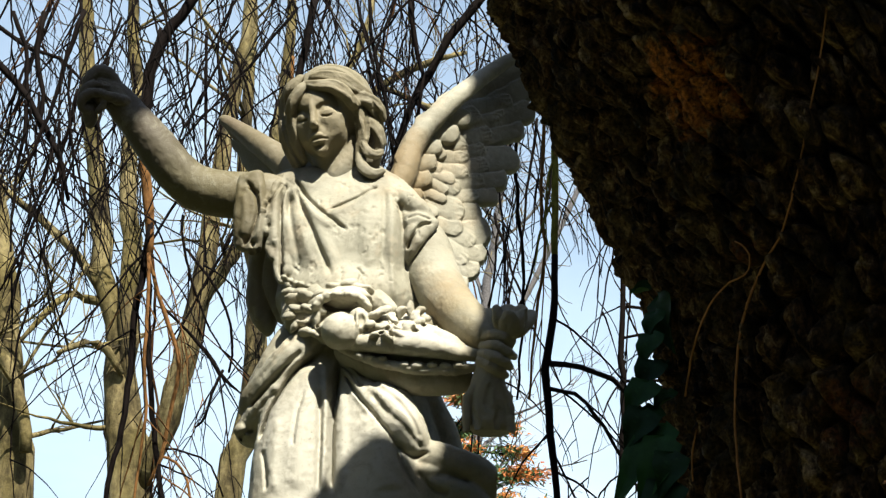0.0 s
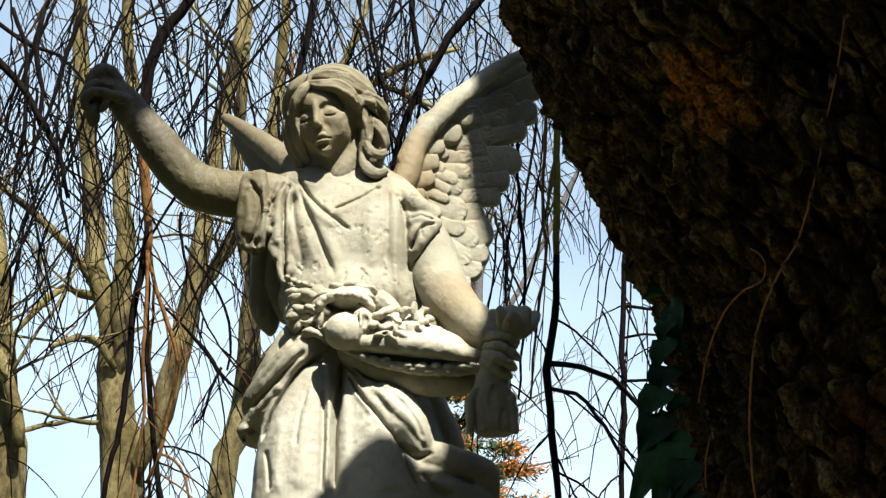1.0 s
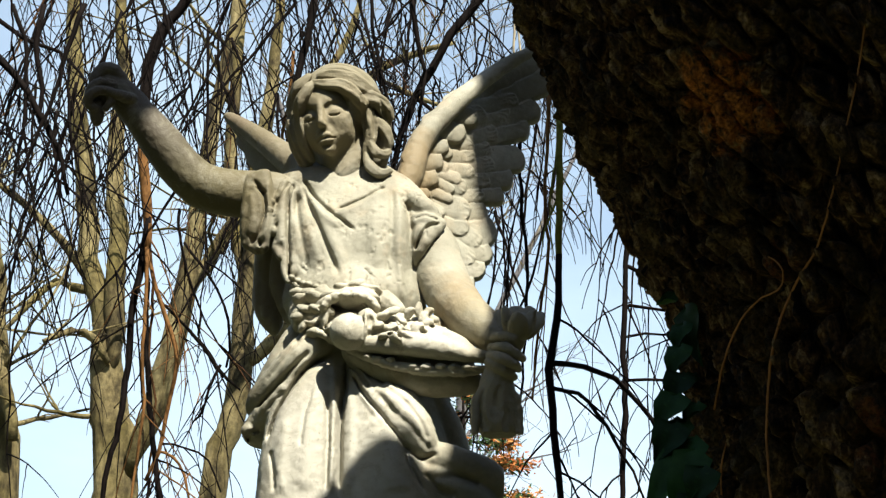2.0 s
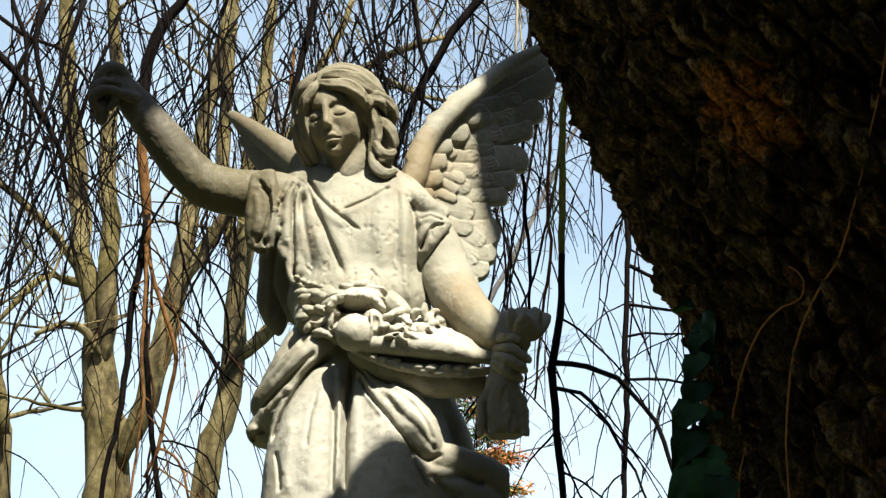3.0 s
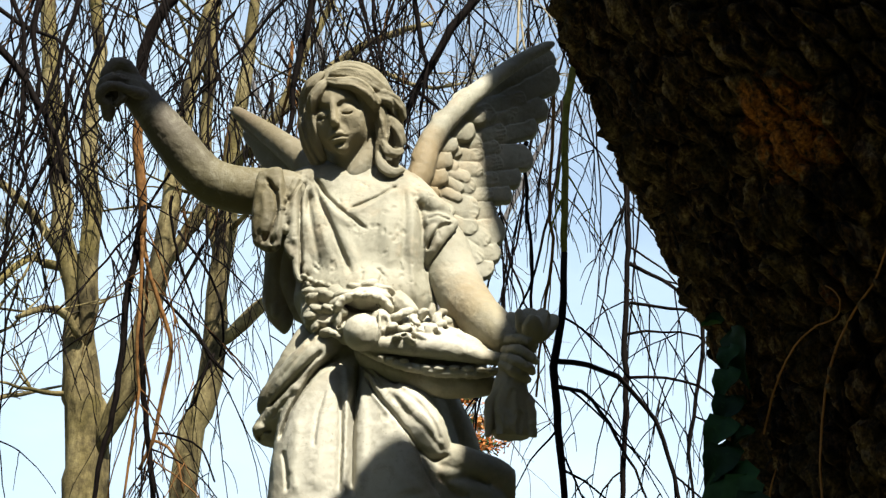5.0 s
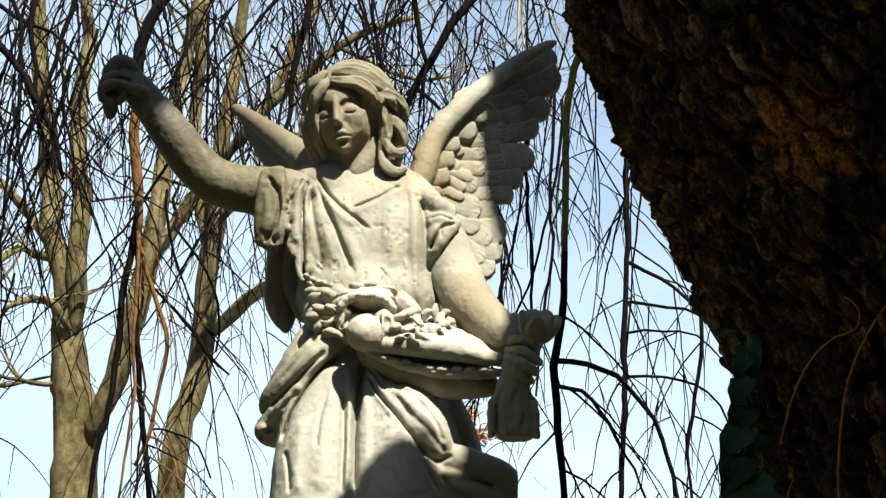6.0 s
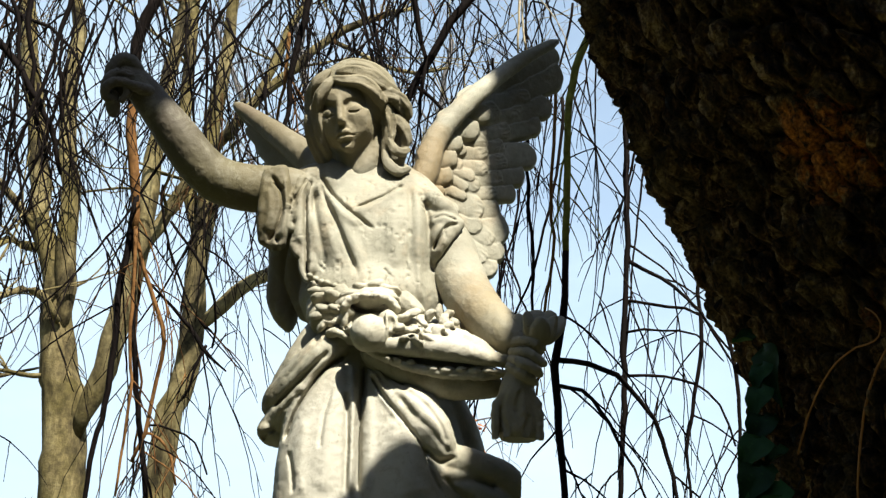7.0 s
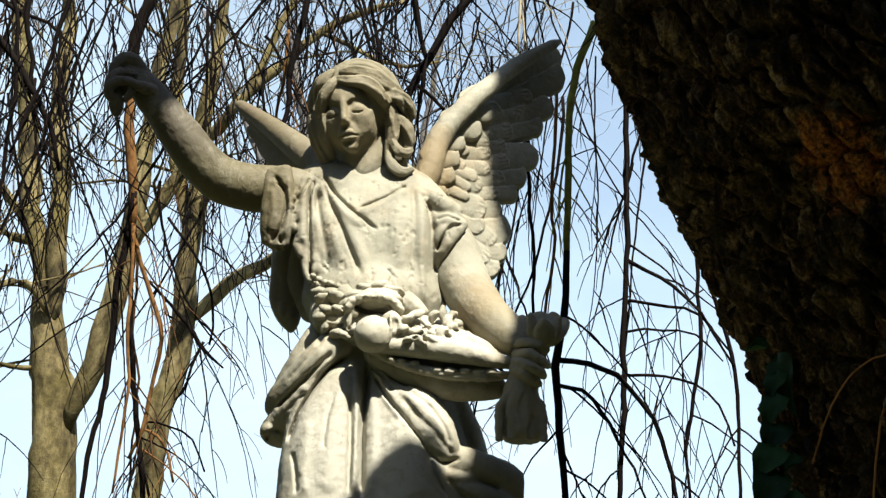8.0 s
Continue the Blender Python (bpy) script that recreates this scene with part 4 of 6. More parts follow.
def carve_lowered_arm():
    c = Clay((-0.06, -0.36, 0.64), (0.50, 0.12, 1.26), 0.0027)
    c.rope([(0.158, 0.020, 1.236), (0.181, 0.000, 1.173), (0.196, -0.030, 1.100), (0.228, -0.090, 1.021), (0.276, -0.160, 0.948), (0.318, -0.205, 0.900)], [0.040, 0.052, 0.056, 0.050, 0.042, 0.032], 0.02)
    # hand closed round the rose stem and the end of the garland
    c.ball((0.344, -0.215, 0.862), (0.030, 0.034, 0.034), 0.015)
    for pts in (
        [(0.311, -0.220, 0.892), (0.332, -0.250, 0.893), (0.357, -0.262, 0.882), (0.374, -0.240, 0.879)],
        [(0.310, -0.230, 0.868), (0.336, -0.265, 0.863), (0.364, -0.265, 0.847), (0.379, -0.240, 0.843)],
        [(0.307, -0.240, 0.850), (0.331, -0.268, 0.836), (0.356, -0.265, 0.824), (0.371, -0.240, 0.819)],
        [(0.302, -0.240, 0.835), (0.323, -0.262, 0.818), (0.346, -0.255, 0.805), (0.360, -0.235, 0.802)],
    ):
        c.rope(pts, [0.0115, 0.0125, 0.0118, 0.009], 0.002)
    # rose, held upright
    c.rope([(0.349, -0.225, 0.846), (0.367, -0.235, 0.897)], [0.014, 0.02], 0.008)
    c.ball((0.370, -0.235, 0.923), (0.036, 0.036, 0.028), 0.008)
    for root, tip, w, n in (
        ((0.362, -0.225, 0.891), (0.321, -0.200, 0.969), 0.046, (-0.6, 0.8, 0.2)), ((0.380, -0.225, 0.891), (0.427, -0.205, 0.963), 0.050, (0.6, 0.8, 0.2)),
        ((0.371, -0.215, 0.893), (0.366, -0.190, 0.983), 0.060, (0, 1, 0.1)), ((0.373, -0.215, 0.893), (0.405, -0.190, 0.980), 0.054, (0.2, 1, 0.1)),
        ((0.363, -0.250, 0.885), (0.335, -0.262, 0.961), 0.036, (-0.3, 1, -0.3)), ((0.368, -0.255, 0.881), (0.369, -0.282, 0.943), 0.044, (0, 1, -0.3)), ((0.376, -0.250, 0.885), (0.407, -0.258, 0.952), 0.038, (0.35, 1, -0.3)),
    ):
        feather(c, root, tip, w, 0.011, n, 0.002)
    c.ball((0.371, -0.232, 0.961), (0.026, 0.022, 0.016), 0.003, cut=True)
    for a, b in (((0.348, -0.285, 0.897), (0.343, -0.290, 0.940)), ((0.384, -0.285, 0.897), (0.389, -0.288, 0.941)), ((0.327, -0.262, 0.909), (0.322, -0.262, 0.942)), ((0.406, -0.262, 0.903), (0.412, -0.262, 0.940))):
        c.rope([a, b], [0.004, 0.008], 0.003, cut=True)
    # hanging bell of leaves under the hand
    c.rope([(0.319, -0.225, 0.814), (0.320, -0.220, 0.782), (0.324, -0.210, 0.738), (0.325, -0.210, 0.699)], [0.026, 0.038, 0.046, 0.047], 0.01)
    c.ball((0.325, -0.210, 0.688), (0.052, 0.044, 0.014), 0.004)
    for mid, low in ((-0.046, -0.049), (-0.023, -0.023), (0.012, 0.017), (0.043, 0.049)):
        c.rope([(0.317, -0.250, 0.809), (0.320 + mid, -0.252 + 0.35 * abs(mid), 0.749), (0.319 + low, -0.255 + 0.35 * abs(low), 0.674)], [0.006, 0.011, 0.009], 0.005)
    c.rope([(0.326, -0.262, 0.773), (0.314, -0.266, 0.733), (0.322, -0.268, 0.701)], [0.006, 0.012, 0.008], 0.003, cut=True)
    for a, b in (((0.300, -0.262, 0.772), (0.284, -0.262, 0.683)), ((0.310, -0.268, 0.758), (0.306, -0.270, 0.671)), ((0.327, -0.268, 0.752), (0.329, -0.270, 0.668)), ((0.338, -0.262, 0.773), (0.352, -0.262, 0.676))):
        c.rope([a, b], [0.004, 0.0085], 0.003, cut=True)
    c.rope([(0.294, -0.270, 0.742), (0.314, -0.275, 0.729), (0.335, -0.270, 0.748)], [0.005, 0.009, 0.004], 0.002, cut=True)
    c.rope([(0.284, -0.255, 0.712), (0.294, -0.258, 0.681)], [0.007, 0.009], 0.003, cut=True)
    c.rope([(0.345, -0.255, 0.716), (0.339, -0.258, 0.677)], [0.006, 0.008], 0.003, cut=True)
    # broken off flat below
    c.ball((0.324, -0.210, 0.648), (0.11, 0.11, 0.026), 0.002, cut=True)
    return c.skin()


def carve_garland():
    c = Clay((-0.18, -0.36, 0.60), (0.40, -0.02, 1.08), 0.0025)
    # horn-shaped tray: belly, upper lip, sunk groove, and a lower ledge
    c.rope([(-0.015, -0.150, 0.878), (0.063, -0.152, 0.842), (0.155, -0.153, 0.815), (0.265, -0.166, 0.805)], [0.016, 0.031, 0.036, 0.028], 0.012)
    c.rope([(0.014, -0.120, 0.893), (0.119, -0.120, 0.869), (0.224, -0.130, 0.854)], [0.05, 0.06, 0.05], 0.02)
    c.rope([(0.005, -0.200, 0.890), (0.076, -0.212, 0.886), (0.153, -0.214, 0.882), (0.231, -0.220, 0.863), (0.314, -0.226, 0.846)], [0.018, 0.022, 0.027, 0.018, 0.010], 0.012)
    c.rope([(0.108, -0.180, 0.920), (0.193, -0.190, 0.902), (0.257, -0.208, 0.874)], [0.026, 0.026, 0.014], 0.012)
    c.rope([(0.243, -0.226, 0.872), (0.282, -0.230, 0.858), (0.324, -0.228, 0.854)], [0.006, 0.007, 0.006], 0.003)
    c.rope([(-0.015, -0.190, 0.876), (0.063, -0.200, 0.843), (0.154, -0.202, 0.826), (0.244, -0.206, 0.821), (0.308, -0.214, 0.826)], [0.008, 0.011, 0.012, 0.011, 0.008], 0.004)
    c.rope([(-0.004, -0.232, 0.866), (0.063, -0.240, 0.851), (0.166, -0.240, 0.838), (0.294, -0.236, 0.835)], [0.004, 0.0085, 0.0085, 0.006], 0.003, cut=True)
    rng = np.random.default_rng(11)
    for q in spline([(0.130, -0.214, 0.832), (0.192, -0.216, 0.831), (0.256, -0.219, 0.829), (0.299, -0.226, 0.826)], [1], 0.023)[0]:
        c.ball(q + rng.normal(0, 0.0015, 3), (0.0120 + 0.003 * rng.random(), 0.007, 0.0062 + 0.002 * rng.random()), 0.003)
    for q in ((0.027, -0.205, 0.856), (0.050, -0.206, 0.852), (0.080, -0.208, 0.849)):
        c.ball(q, (0.010, 0.009, 0.007), 0.002)
    # bed that ties the wreath to the robe
    c.rope([(-0.137, -0.085, 1.006), (-0.119, -0.115, 0.964), (-0.039, -0.145, 0.937), (0.066, -0.155, 0.935), (0.145, -0.135, 0.940), (0.188, -0.110, 0.951)], [0.028, 0.034, 0.038, 0.036, 0.032, 0.024], 0.006)
    c.rope([(-0.143, -0.075, 1.051), (-0.068, -0.100, 1.017), (0.039, -0.105, 1.023), (0.092, -0.120, 0.985)], [0.018, 0.028, 0.030, 0.022], 0.008)

    def petal(at, size, flat=0.50, wild=28, k=0.0015):
        """A thick, broken petal or leaf."""
        c.ball(at, (size * (0.85 + 0.3 * rng.random()), size * 0.85, size * flat * (0.8 + 0.4 * rng.random())), k, (rng.normal(0, wild), rng.normal(0, wild * 1.6), rng.normal(0, wild)))

    # blossoms on either side of the fruit
    for at, size in (
        ((-0.139, -0.150, 0.968), 0.019), ((-0.126, -0.160, 0.940), 0.020), ((-0.122, -0.150, 0.985), 0.021), ((-0.095, -0.160, 0.981), 0.020), ((-0.076, -0.180, 0.953), 0.021), ((-0.099, -0.170, 0.923), 0.020), ((-0.066, -0.180, 0.972), 0.019), ((-0.063, -0.185, 0.925), 0.020), ((-0.078, -0.180, 0.916), 0.016), ((-0.107, -0.168, 0.948), 0.014),
        ((-0.134, -0.125, 1.013), 0.022), ((-0.102, -0.135, 1.016), 0.022), ((-0.143, -0.115, 1.036), 0.018), ((-0.116, -0.120, 1.034), 0.020), ((-0.077, -0.150, 1.002), 0.022), ((-0.084, -0.130, 1.036), 0.019), ((-0.054, -0.135, 1.034), 0.017),
        ((0.061, -0.210, 0.952), 0.020), ((0.083, -0.205, 0.965), 0.021), ((0.078, -0.225, 0.924), 0.019), ((0.103, -0.220, 0.939), 0.018), ((0.121, -0.200, 0.960), 0.020), ((0.143, -0.190, 0.971), 0.018), ((0.163, -0.180, 0.968), 0.018), ((0.140, -0.220, 0.917), 0.022), ((0.122, -0.230, 0.899), 0.018), ((0.162, -0.195, 0.935), 0.019), ((0.178, -0.180, 0.952), 0.016), ((0.068, -0.235, 0.900), 0.017), ((0.091, -0.238, 0.893), 0.018), ((0.110, -0.225, 0.916), 0.015), ((0.050, -0.225, 0.927), 0.016), ((0.154, -0.195, 0.951), 0.016), ((0.098, -0.230, 0.912), 0.014),
    ):
        petal(at, size)
    # fruit, its split neighbour, and the broad flower arching over them
    c.ball((-0.004, -0.150, 1.010), (0.058, 0.05, 0.026), 0.006)
    for i in range(8):
        a = math.pi * (0.02 + 0.96 * i / 7)
        c.ball(np.array((-0.016, -0.190, 0.978)) + np.array([math.cos(a) * 0.058, 0.0, math.sin(a) * 0.028]), (0.016, 0.022, 0.011), 0.003, (0, -math.degrees(a) * 0.5 + 30, 0))
    c.ball((-0.026, -0.215, 0.969), (0.036, 0.034, 0.012), 0.003, cut=True)
    c.ball((0.016, -0.205, 0.976), (0.016, 0.026, 0.006), 0.003, cut=True)
    c.ball((-0.017, -0.222, 0.911), (0.0435, 0.042, 0.0435), 0.002)
    c.ball((0.026, -0.204, 0.934), (0.026, 0.032, 0.036), 0.002)
    c.ball((0.032, -0.234, 0.935), (0.010, 0.010, 0.016), 0.006, cut=True)
    c.rope([(0.021, -0.236, 0.958), (0.024, -0.246, 0.919), (0.017, -0.240, 0.888)], [0.003, 0.004, 0.003], 0.002)
    c.rope([(-0.009, -0.266, 0.898), (0.007, -0.262, 0.891), (0.024, -0.252, 0.896)], [0.0015, 0.0030, 0.0015], 0.002, cut=True)
    c.ball((-0.024, -0.262, 0.876), (0.012, 0.011, 0.008), 0.003, (0, 20, 0), cut=True)
    # leaves lying up against the robe
    for at, r, turn in (((0.030, -0.135, 1.036), (0.030, 0.026, 0.011), 14), ((-0.004, -0.130, 1.049), (0.026, 0.024, 0.012), -10), ((-0.037, -0.130, 1.043), (0.024, 0.022, 0.011), 12), ((-0.067, -0.140, 1.021), (0.022, 0.020, 0.011), -20), ((0.020, -0.150, 1.010), (0.026, 0.022, 0.009), 8), ((-0.017, -0.150, 1.021), (0.022, 0.022, 0.010), -14)):
        c.ball(at, r, 0.003, (0, turn, 0))
    for at, r in (((0.046, -0.158, 1.018), (0.020, 0.014, 0.0055)), ((0.026, -0.172, 0.991), (0.016, 0.012, 0.005)), ((0.001, -0.155, 1.032), (0.010, 0.010, 0.005)), ((-0.051, -0.160, 1.015), (0.007, 0.012, 0.010))):
        c.ball(at, r, 0.002, (0, 14, 0), cut=True)
    # deep drilled hollows between the petals
    for at, w, h in (
        ((-0.112, -0.178, 0.959), 0.013, 0.008), ((-0.088, -0.186, 0.941), 0.008, 0.010), ((-0.140, -0.170, 0.947), 0.007, 0.006), ((-0.052, -0.200, 0.943), 0.007, 0.011), ((-0.081, -0.180, 0.981), 0.009, 0.005), ((-0.119, -0.150, 1.001), 0.010, 0.004), ((-0.072, -0.204, 0.931), 0.006, 0.005),
        ((0.070, -0.239, 0.934), 0.012, 0.006), ((0.106, -0.224, 0.953), 0.008, 0.007), ((0.093, -0.248, 0.913), 0.006, 0.006), ((0.117, -0.242, 0.923), 0.010, 0.006), ((0.154, -0.224, 0.912), 0.010, 0.007), ((0.145, -0.220, 0.939), 0.008, 0.005), ((0.078, -0.254, 0.901), 0.008, 0.004), ((0.101, -0.250, 0.897), 0.006, 0.006), ((0.055, -0.224, 0.964), 0.008, 0.006), ((0.174, -0.204, 0.930), 0.007, 0.005),
    ):
        c.ball(at, (w, 0.026, h), 0.002, (0, rng.normal(0, 20), 0), cut=True)
    return c.skin()


def feather(c, a, b, width, thick, normal, k=0.004, tilt=0.0):
    """A stone feather or petal from root a to tip b; tilt lifts one edge over its neighbour."""
    a, b, n = np.array(a, float), np.array(b, float), np.array(normal, float)
    x = (b - a) / np.linalg.norm(b - a)
    n = n - x * (n @ x)
    n /= np.linalg.norm(n)
    n = n + np.cross(n, x) * tilt
    n /= np.linalg.norm(n)
    side = np.cross(n, x)
    e = Matrix((x, side, n)).transposed().to_euler()
    c.ball((a + b) / 2, (np.linalg.norm(b - a) / 2, width / 2, thick), k, [math.degrees(v) for v in e])


def carve_wing_near():
    """The wing beside the lowered arm: layers of feathers, each lying over the last, on a slanting blade."""
    c = Clay((0.06, 0.00, 1.02), (0.56, 0.46, 1.92), 0.0026)
    x, z, _ = c.face_map()
    gx, gz = x[:, None], z[None, :]
    height = np.zeros((len(x), len(z)), np.float32)
    inside = np.full((len(x), len(z)), 9.0, np.float32)
    flat = np.stack(np.broadcast_arrays(gx, 0 * gx * gz, gz), -1)
    ragged = value_noise(flat * 60, 41) - 0.5
    local = np.random.default_rng(21)

    def plume(a, b, width, base, dome, rise, barbs):
        """One feather from root a to its round tip b; it covers what lies under it."""
        a, b = np.array(a), np.array(b) + local.normal(0, 0.0045, 2)
        width *= 0.9 + 0.3 * local.random()
        run = b - a
        length = np.linalg.norm(run)
        run /= length
        body = max(length - width * 0.5, 0.002)
        along = (gx - a[0]) * run[0] + (gz - a[1]) * run[1]
        across = -(gx - a[0]) * run[1] + (gz - a[1]) * run[0]
        t = np.clip(along / length, 0, 1.05)
        dist = np.hypot(along - np.clip(along, 0, body), across) - width * 0.5 + 0.0035 * ragged
        round_ = np.sqrt(np.clip(1 - (across / (width * 0.5)) ** 2, 0, 1))
        tip = np.clip((t - 0.62) / 0.3, 0, 1)
        comb = np.sin(across * 2 * math.pi / 0.014 + 9.0 * ragged + 6 * local.random() + along * 30 * np.sign(across))
        h = base + dome * round_ + rise * t + barbs * tip * np.clip(comb - 0.1, -0.9, 0.5)
        cover = np.clip(-dist / 0.0026 + 0.3, 0, 1)
        height[...] = np.where(cover > 0, np.maximum(height * (1 - cover) + h * cover, np.minimum(height, h)), height)
        np.minimum(inside, dist, out=inside)

    # flight feathers, the highest last
    for a, b, w in (((0.162, 1.186), (0.280, 1.135), 0.075), ((0.191, 1.222), (0.314, 1.199), 0.070), ((0.191, 1.244), (0.336, 1.243), 0.062), ((0.206, 1.308), (0.353, 1.317), 0.088), ((0.177, 1.324), (0.312, 1.362), 0.050), ((0.206, 1.384), (0.364, 1.425), 0.052), ((0.221, 1.429), (0.394, 1.480), 0.060), ((0.237, 1.484), (0.430, 1.545), 0.066), ((0.244, 1.549), (0.446, 1.644), 0.066), ((0.252, 1.598), (0.471, 1.711), 0.060), ((0.252, 1.645), (0.502, 1.821), 0.086), ((0.252, 1.669), (0.500, 1.877), 0.050)):
        plume(a, b, w, 0.004, 0.007, 0.005, 0.0005)
    # long coverts with combed tips
    for a, b, w in (((0.206, 1.262), (0.284, 1.211), 0.050), ((0.221, 1.304), (0.299, 1.272), 0.052), ((0.206, 1.377), (0.316, 1.407), 0.046), ((0.214, 1.417), (0.334, 1.456), 0.046), ((0.221, 1.457), (0.338, 1.501), 0.046), ((0.229, 1.506), (0.335, 1.551), 0.046), ((0.229, 1.545), (0.348, 1.602), 0.046), ((0.237, 1.586), (0.381, 1.671), 0.050), ((0.268, 1.642), (0.410, 1.719), 0.046)):
        plume(a, b, w, 0.008, 0.007, 0.004, 0.0020)
    for a, b, w in (((0.199, 1.314), (0.269, 1.308), 0.056), ((0.199, 1.356), (0.275, 1.359), 0.058), ((0.191, 1.416), (0.270, 1.430), 0.042), ((0.191, 1.450), (0.294, 1.478), 0.044), ((0.199, 1.495), (0.298, 1.529), 0.046), ((0.207, 1.531), (0.292, 1.569), 0.046), ((0.222, 1.590), (0.317, 1.652), 0.050)):
        plume(a, (b[0], b[1] - 0.012), w, 0.012, 0.008, 0.005, 0.0016)
    # small rounded coverts
    for a, b, w in (((0.171, 1.335), (0.209, 1.344), 0.034), ((0.184, 1.379), (0.229, 1.394), 0.036), ((0.191, 1.411), (0.239, 1.418), 0.034), ((0.199, 1.439), (0.252, 1.446), 0.034), ((0.184, 1.463), (0.234, 1.479), 0.038), ((0.191, 1.499), (0.240, 1.521), 0.040)):
        plume(a, (b[0] - 0.004, b[1] - 0.020), w, 0.017, 0.010, 0.004, 0.0006)
    # the smooth leading edge with its scalloped border
    for a, b, w in (((0.130, 1.355), (0.180, 1.376), 0.050), ((0.125, 1.400), (0.191, 1.422), 0.056), ((0.132, 1.453), (0.203, 1.476), 0.066), ((0.154, 1.510), (0.225, 1.523), 0.070), ((0.184, 1.564), (0.267, 1.566), 0.066), ((0.219, 1.613), (0.292, 1.623), 0.060)):
        plume(a, b, w, 0.028, 0.015, 0.002, 0.0)
    plate = 0.145 + 0.66 * (gx - 0.12) + 0.10 * (gz - 1.35)
    y = (np.arange(c.n[1]) * c.step + c.lo[1]).astype(np.float32)
    for j in range(len(y)):
        c.d[:, j] = 0.75 * np.maximum(inside, np.maximum(plate - height - y[j], y[j] - plate - 0.026))
    # the rounded front rim from the shoulder to the tip
    c.rope([(0.100, 0.100, 1.357), (0.125, 0.110, 1.421), (0.138, 0.125, 1.484), (0.170, 0.145, 1.544), (0.224, 0.180, 1.617), (0.282, 0.215, 1.682), (0.344, 0.255, 1.746), (0.416, 0.305, 1.813), (0.484, 0.350, 1.866)], [0.026, 0.026, 0.024, 0.022, 0.020, 0.018, 0.015, 0.012, 0.008], 0.020)
    return c.skin()


def carve_wing_far():
    c = Clay((-0.52, 0.02, 1.20), (-0.06, 0.56, 1.78), 0.0032)
    nrm = (1.0, 0.55, -0.25)
    c.rope([(-0.093, 0.100, 1.371), (-0.161, 0.160, 1.442), (-0.233, 0.240, 1.523), (-0.309, 0.340, 1.612), (-0.383, 0.420, 1.687)], [0.040, 0.034, 0.026, 0.018, 0.010], 0.02)
    for a, b, w in (((-0.138, 0.140, 1.399), (-0.381, 0.440, 1.685), 0.05), ((-0.153, 0.150, 1.395), (-0.356, 0.420, 1.622), 0.05), ((-0.160, 0.150, 1.387), (-0.325, 0.380, 1.562), 0.05), ((-0.160, 0.150, 1.380), (-0.295, 0.340, 1.504), 0.05), ((-0.159, 0.140, 1.369), (-0.257, 0.280, 1.446), 0.05)):
        feather(c, a, b, w * 1.2, 0.012, nrm)
    return c.skin()


pieces = [carve_body(), carve_head(), carve_raised_arm(), carve_lowered_arm(), carve_garland(), carve_wing_near(), carve_wing_far(), carve_hem()]
# the wreath, the rose and the bell are rough and chipped
for i, amount in ((4, 0.26), (3, 0.22)):
    v, f = pieces[i]
    if i == 3:
        soft = np.clip((v[:, 0] - 0.26) / 0.06, 0, 1)
    else:  # the fruit and the tray are smoother than the flowers
        soft = np.clip((np.linalg.norm(v - np.array((-0.011, -0.235, 0.908)), axis=1) - 0.040) / 0.012, 0.12, 1)
        soft = np.minimum(soft, np.clip((v[:, 2] - (0.066, -0.200, 0.888)[2]) / 0.025, 0.30, 1))
    soft = soft[:, None]
    for scale, depth in ((38, 0.0075), (85, 0.0050), (170, 0.0022)):
        v = v + amount * soft * depth * (np.stack([value_noise(v * scale, k) for k in (5, 6, 7)], -1) - 0.5) * 2
    pieces[i] = (v, f)
verts, faces, start = [], [], 0
for v, f in pieces:
    verts.append(v)
    faces.append(f + start)
    start += len(v)
verts = np.vstack(verts)
for scale, depth in ((24, 0.0010), (75, 0.0008), (190, 0.0004)):
    verts = verts + depth * (np.stack([value_noise(verts * scale, k) for k in (1, 2, 3)], -1) - 0.5) * 2
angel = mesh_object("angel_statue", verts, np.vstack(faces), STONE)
angel.location = (-0.22, 4.30, 1.78)
tagged(angel, "weathered cream stone angel with raised arm and flower garland", "statue")


# ---- ground and pedestal ----
def make_ground():
    n = 60
    xs = np.concatenate([-np.geomspace(1500, 2, n), np.linspace(-1.9, 1.9, 9), np.geomspace(2, 1500, n)])
    v = [(x, y, 0.06 * noise.noise((x * 0.3, y * 0.3, 0)) - 0.05 if max(abs(x), abs(y)) < 60 else -0.05) for x in xs for y in xs]
    m = len(xs)
    f = [(i * m + j, (i + 1) * m + j, (i + 1) * m + j + 1, i * m + j + 1) for i in range(m - 1) for j in range(m - 1)]
    return tagged(mesh_object("ground", v, f, GRASS), "winter grass ground of the graveyard", "ground", kind="structure")


def bevel_box(bm, lo, hi, bevel):
    made = bmesh.ops.create_cube(bm, size=1.0, matrix=Matrix.Translation([(a + b) / 2 for a, b in zip(lo, hi)]) @ Matrix.Diagonal([b - a for a, b in zip(lo, hi)] + [1]))
    edges = {e for v in made["verts"] for e in v.link_edges}
    bmesh.ops.bevel(bm, geom=list(edges), offset=bevel, segments=2, affect="EDGES")


def part(name, bm, material, parent, label=""):
    me = bpy.data.meshes.new(name)
    bm.to_mesh(me)
    bm.free()
    me.materials.append(material)
    ob = new(name, me)
    ob.parent = parent
    if label:
        tagged(ob, label)
    return ob


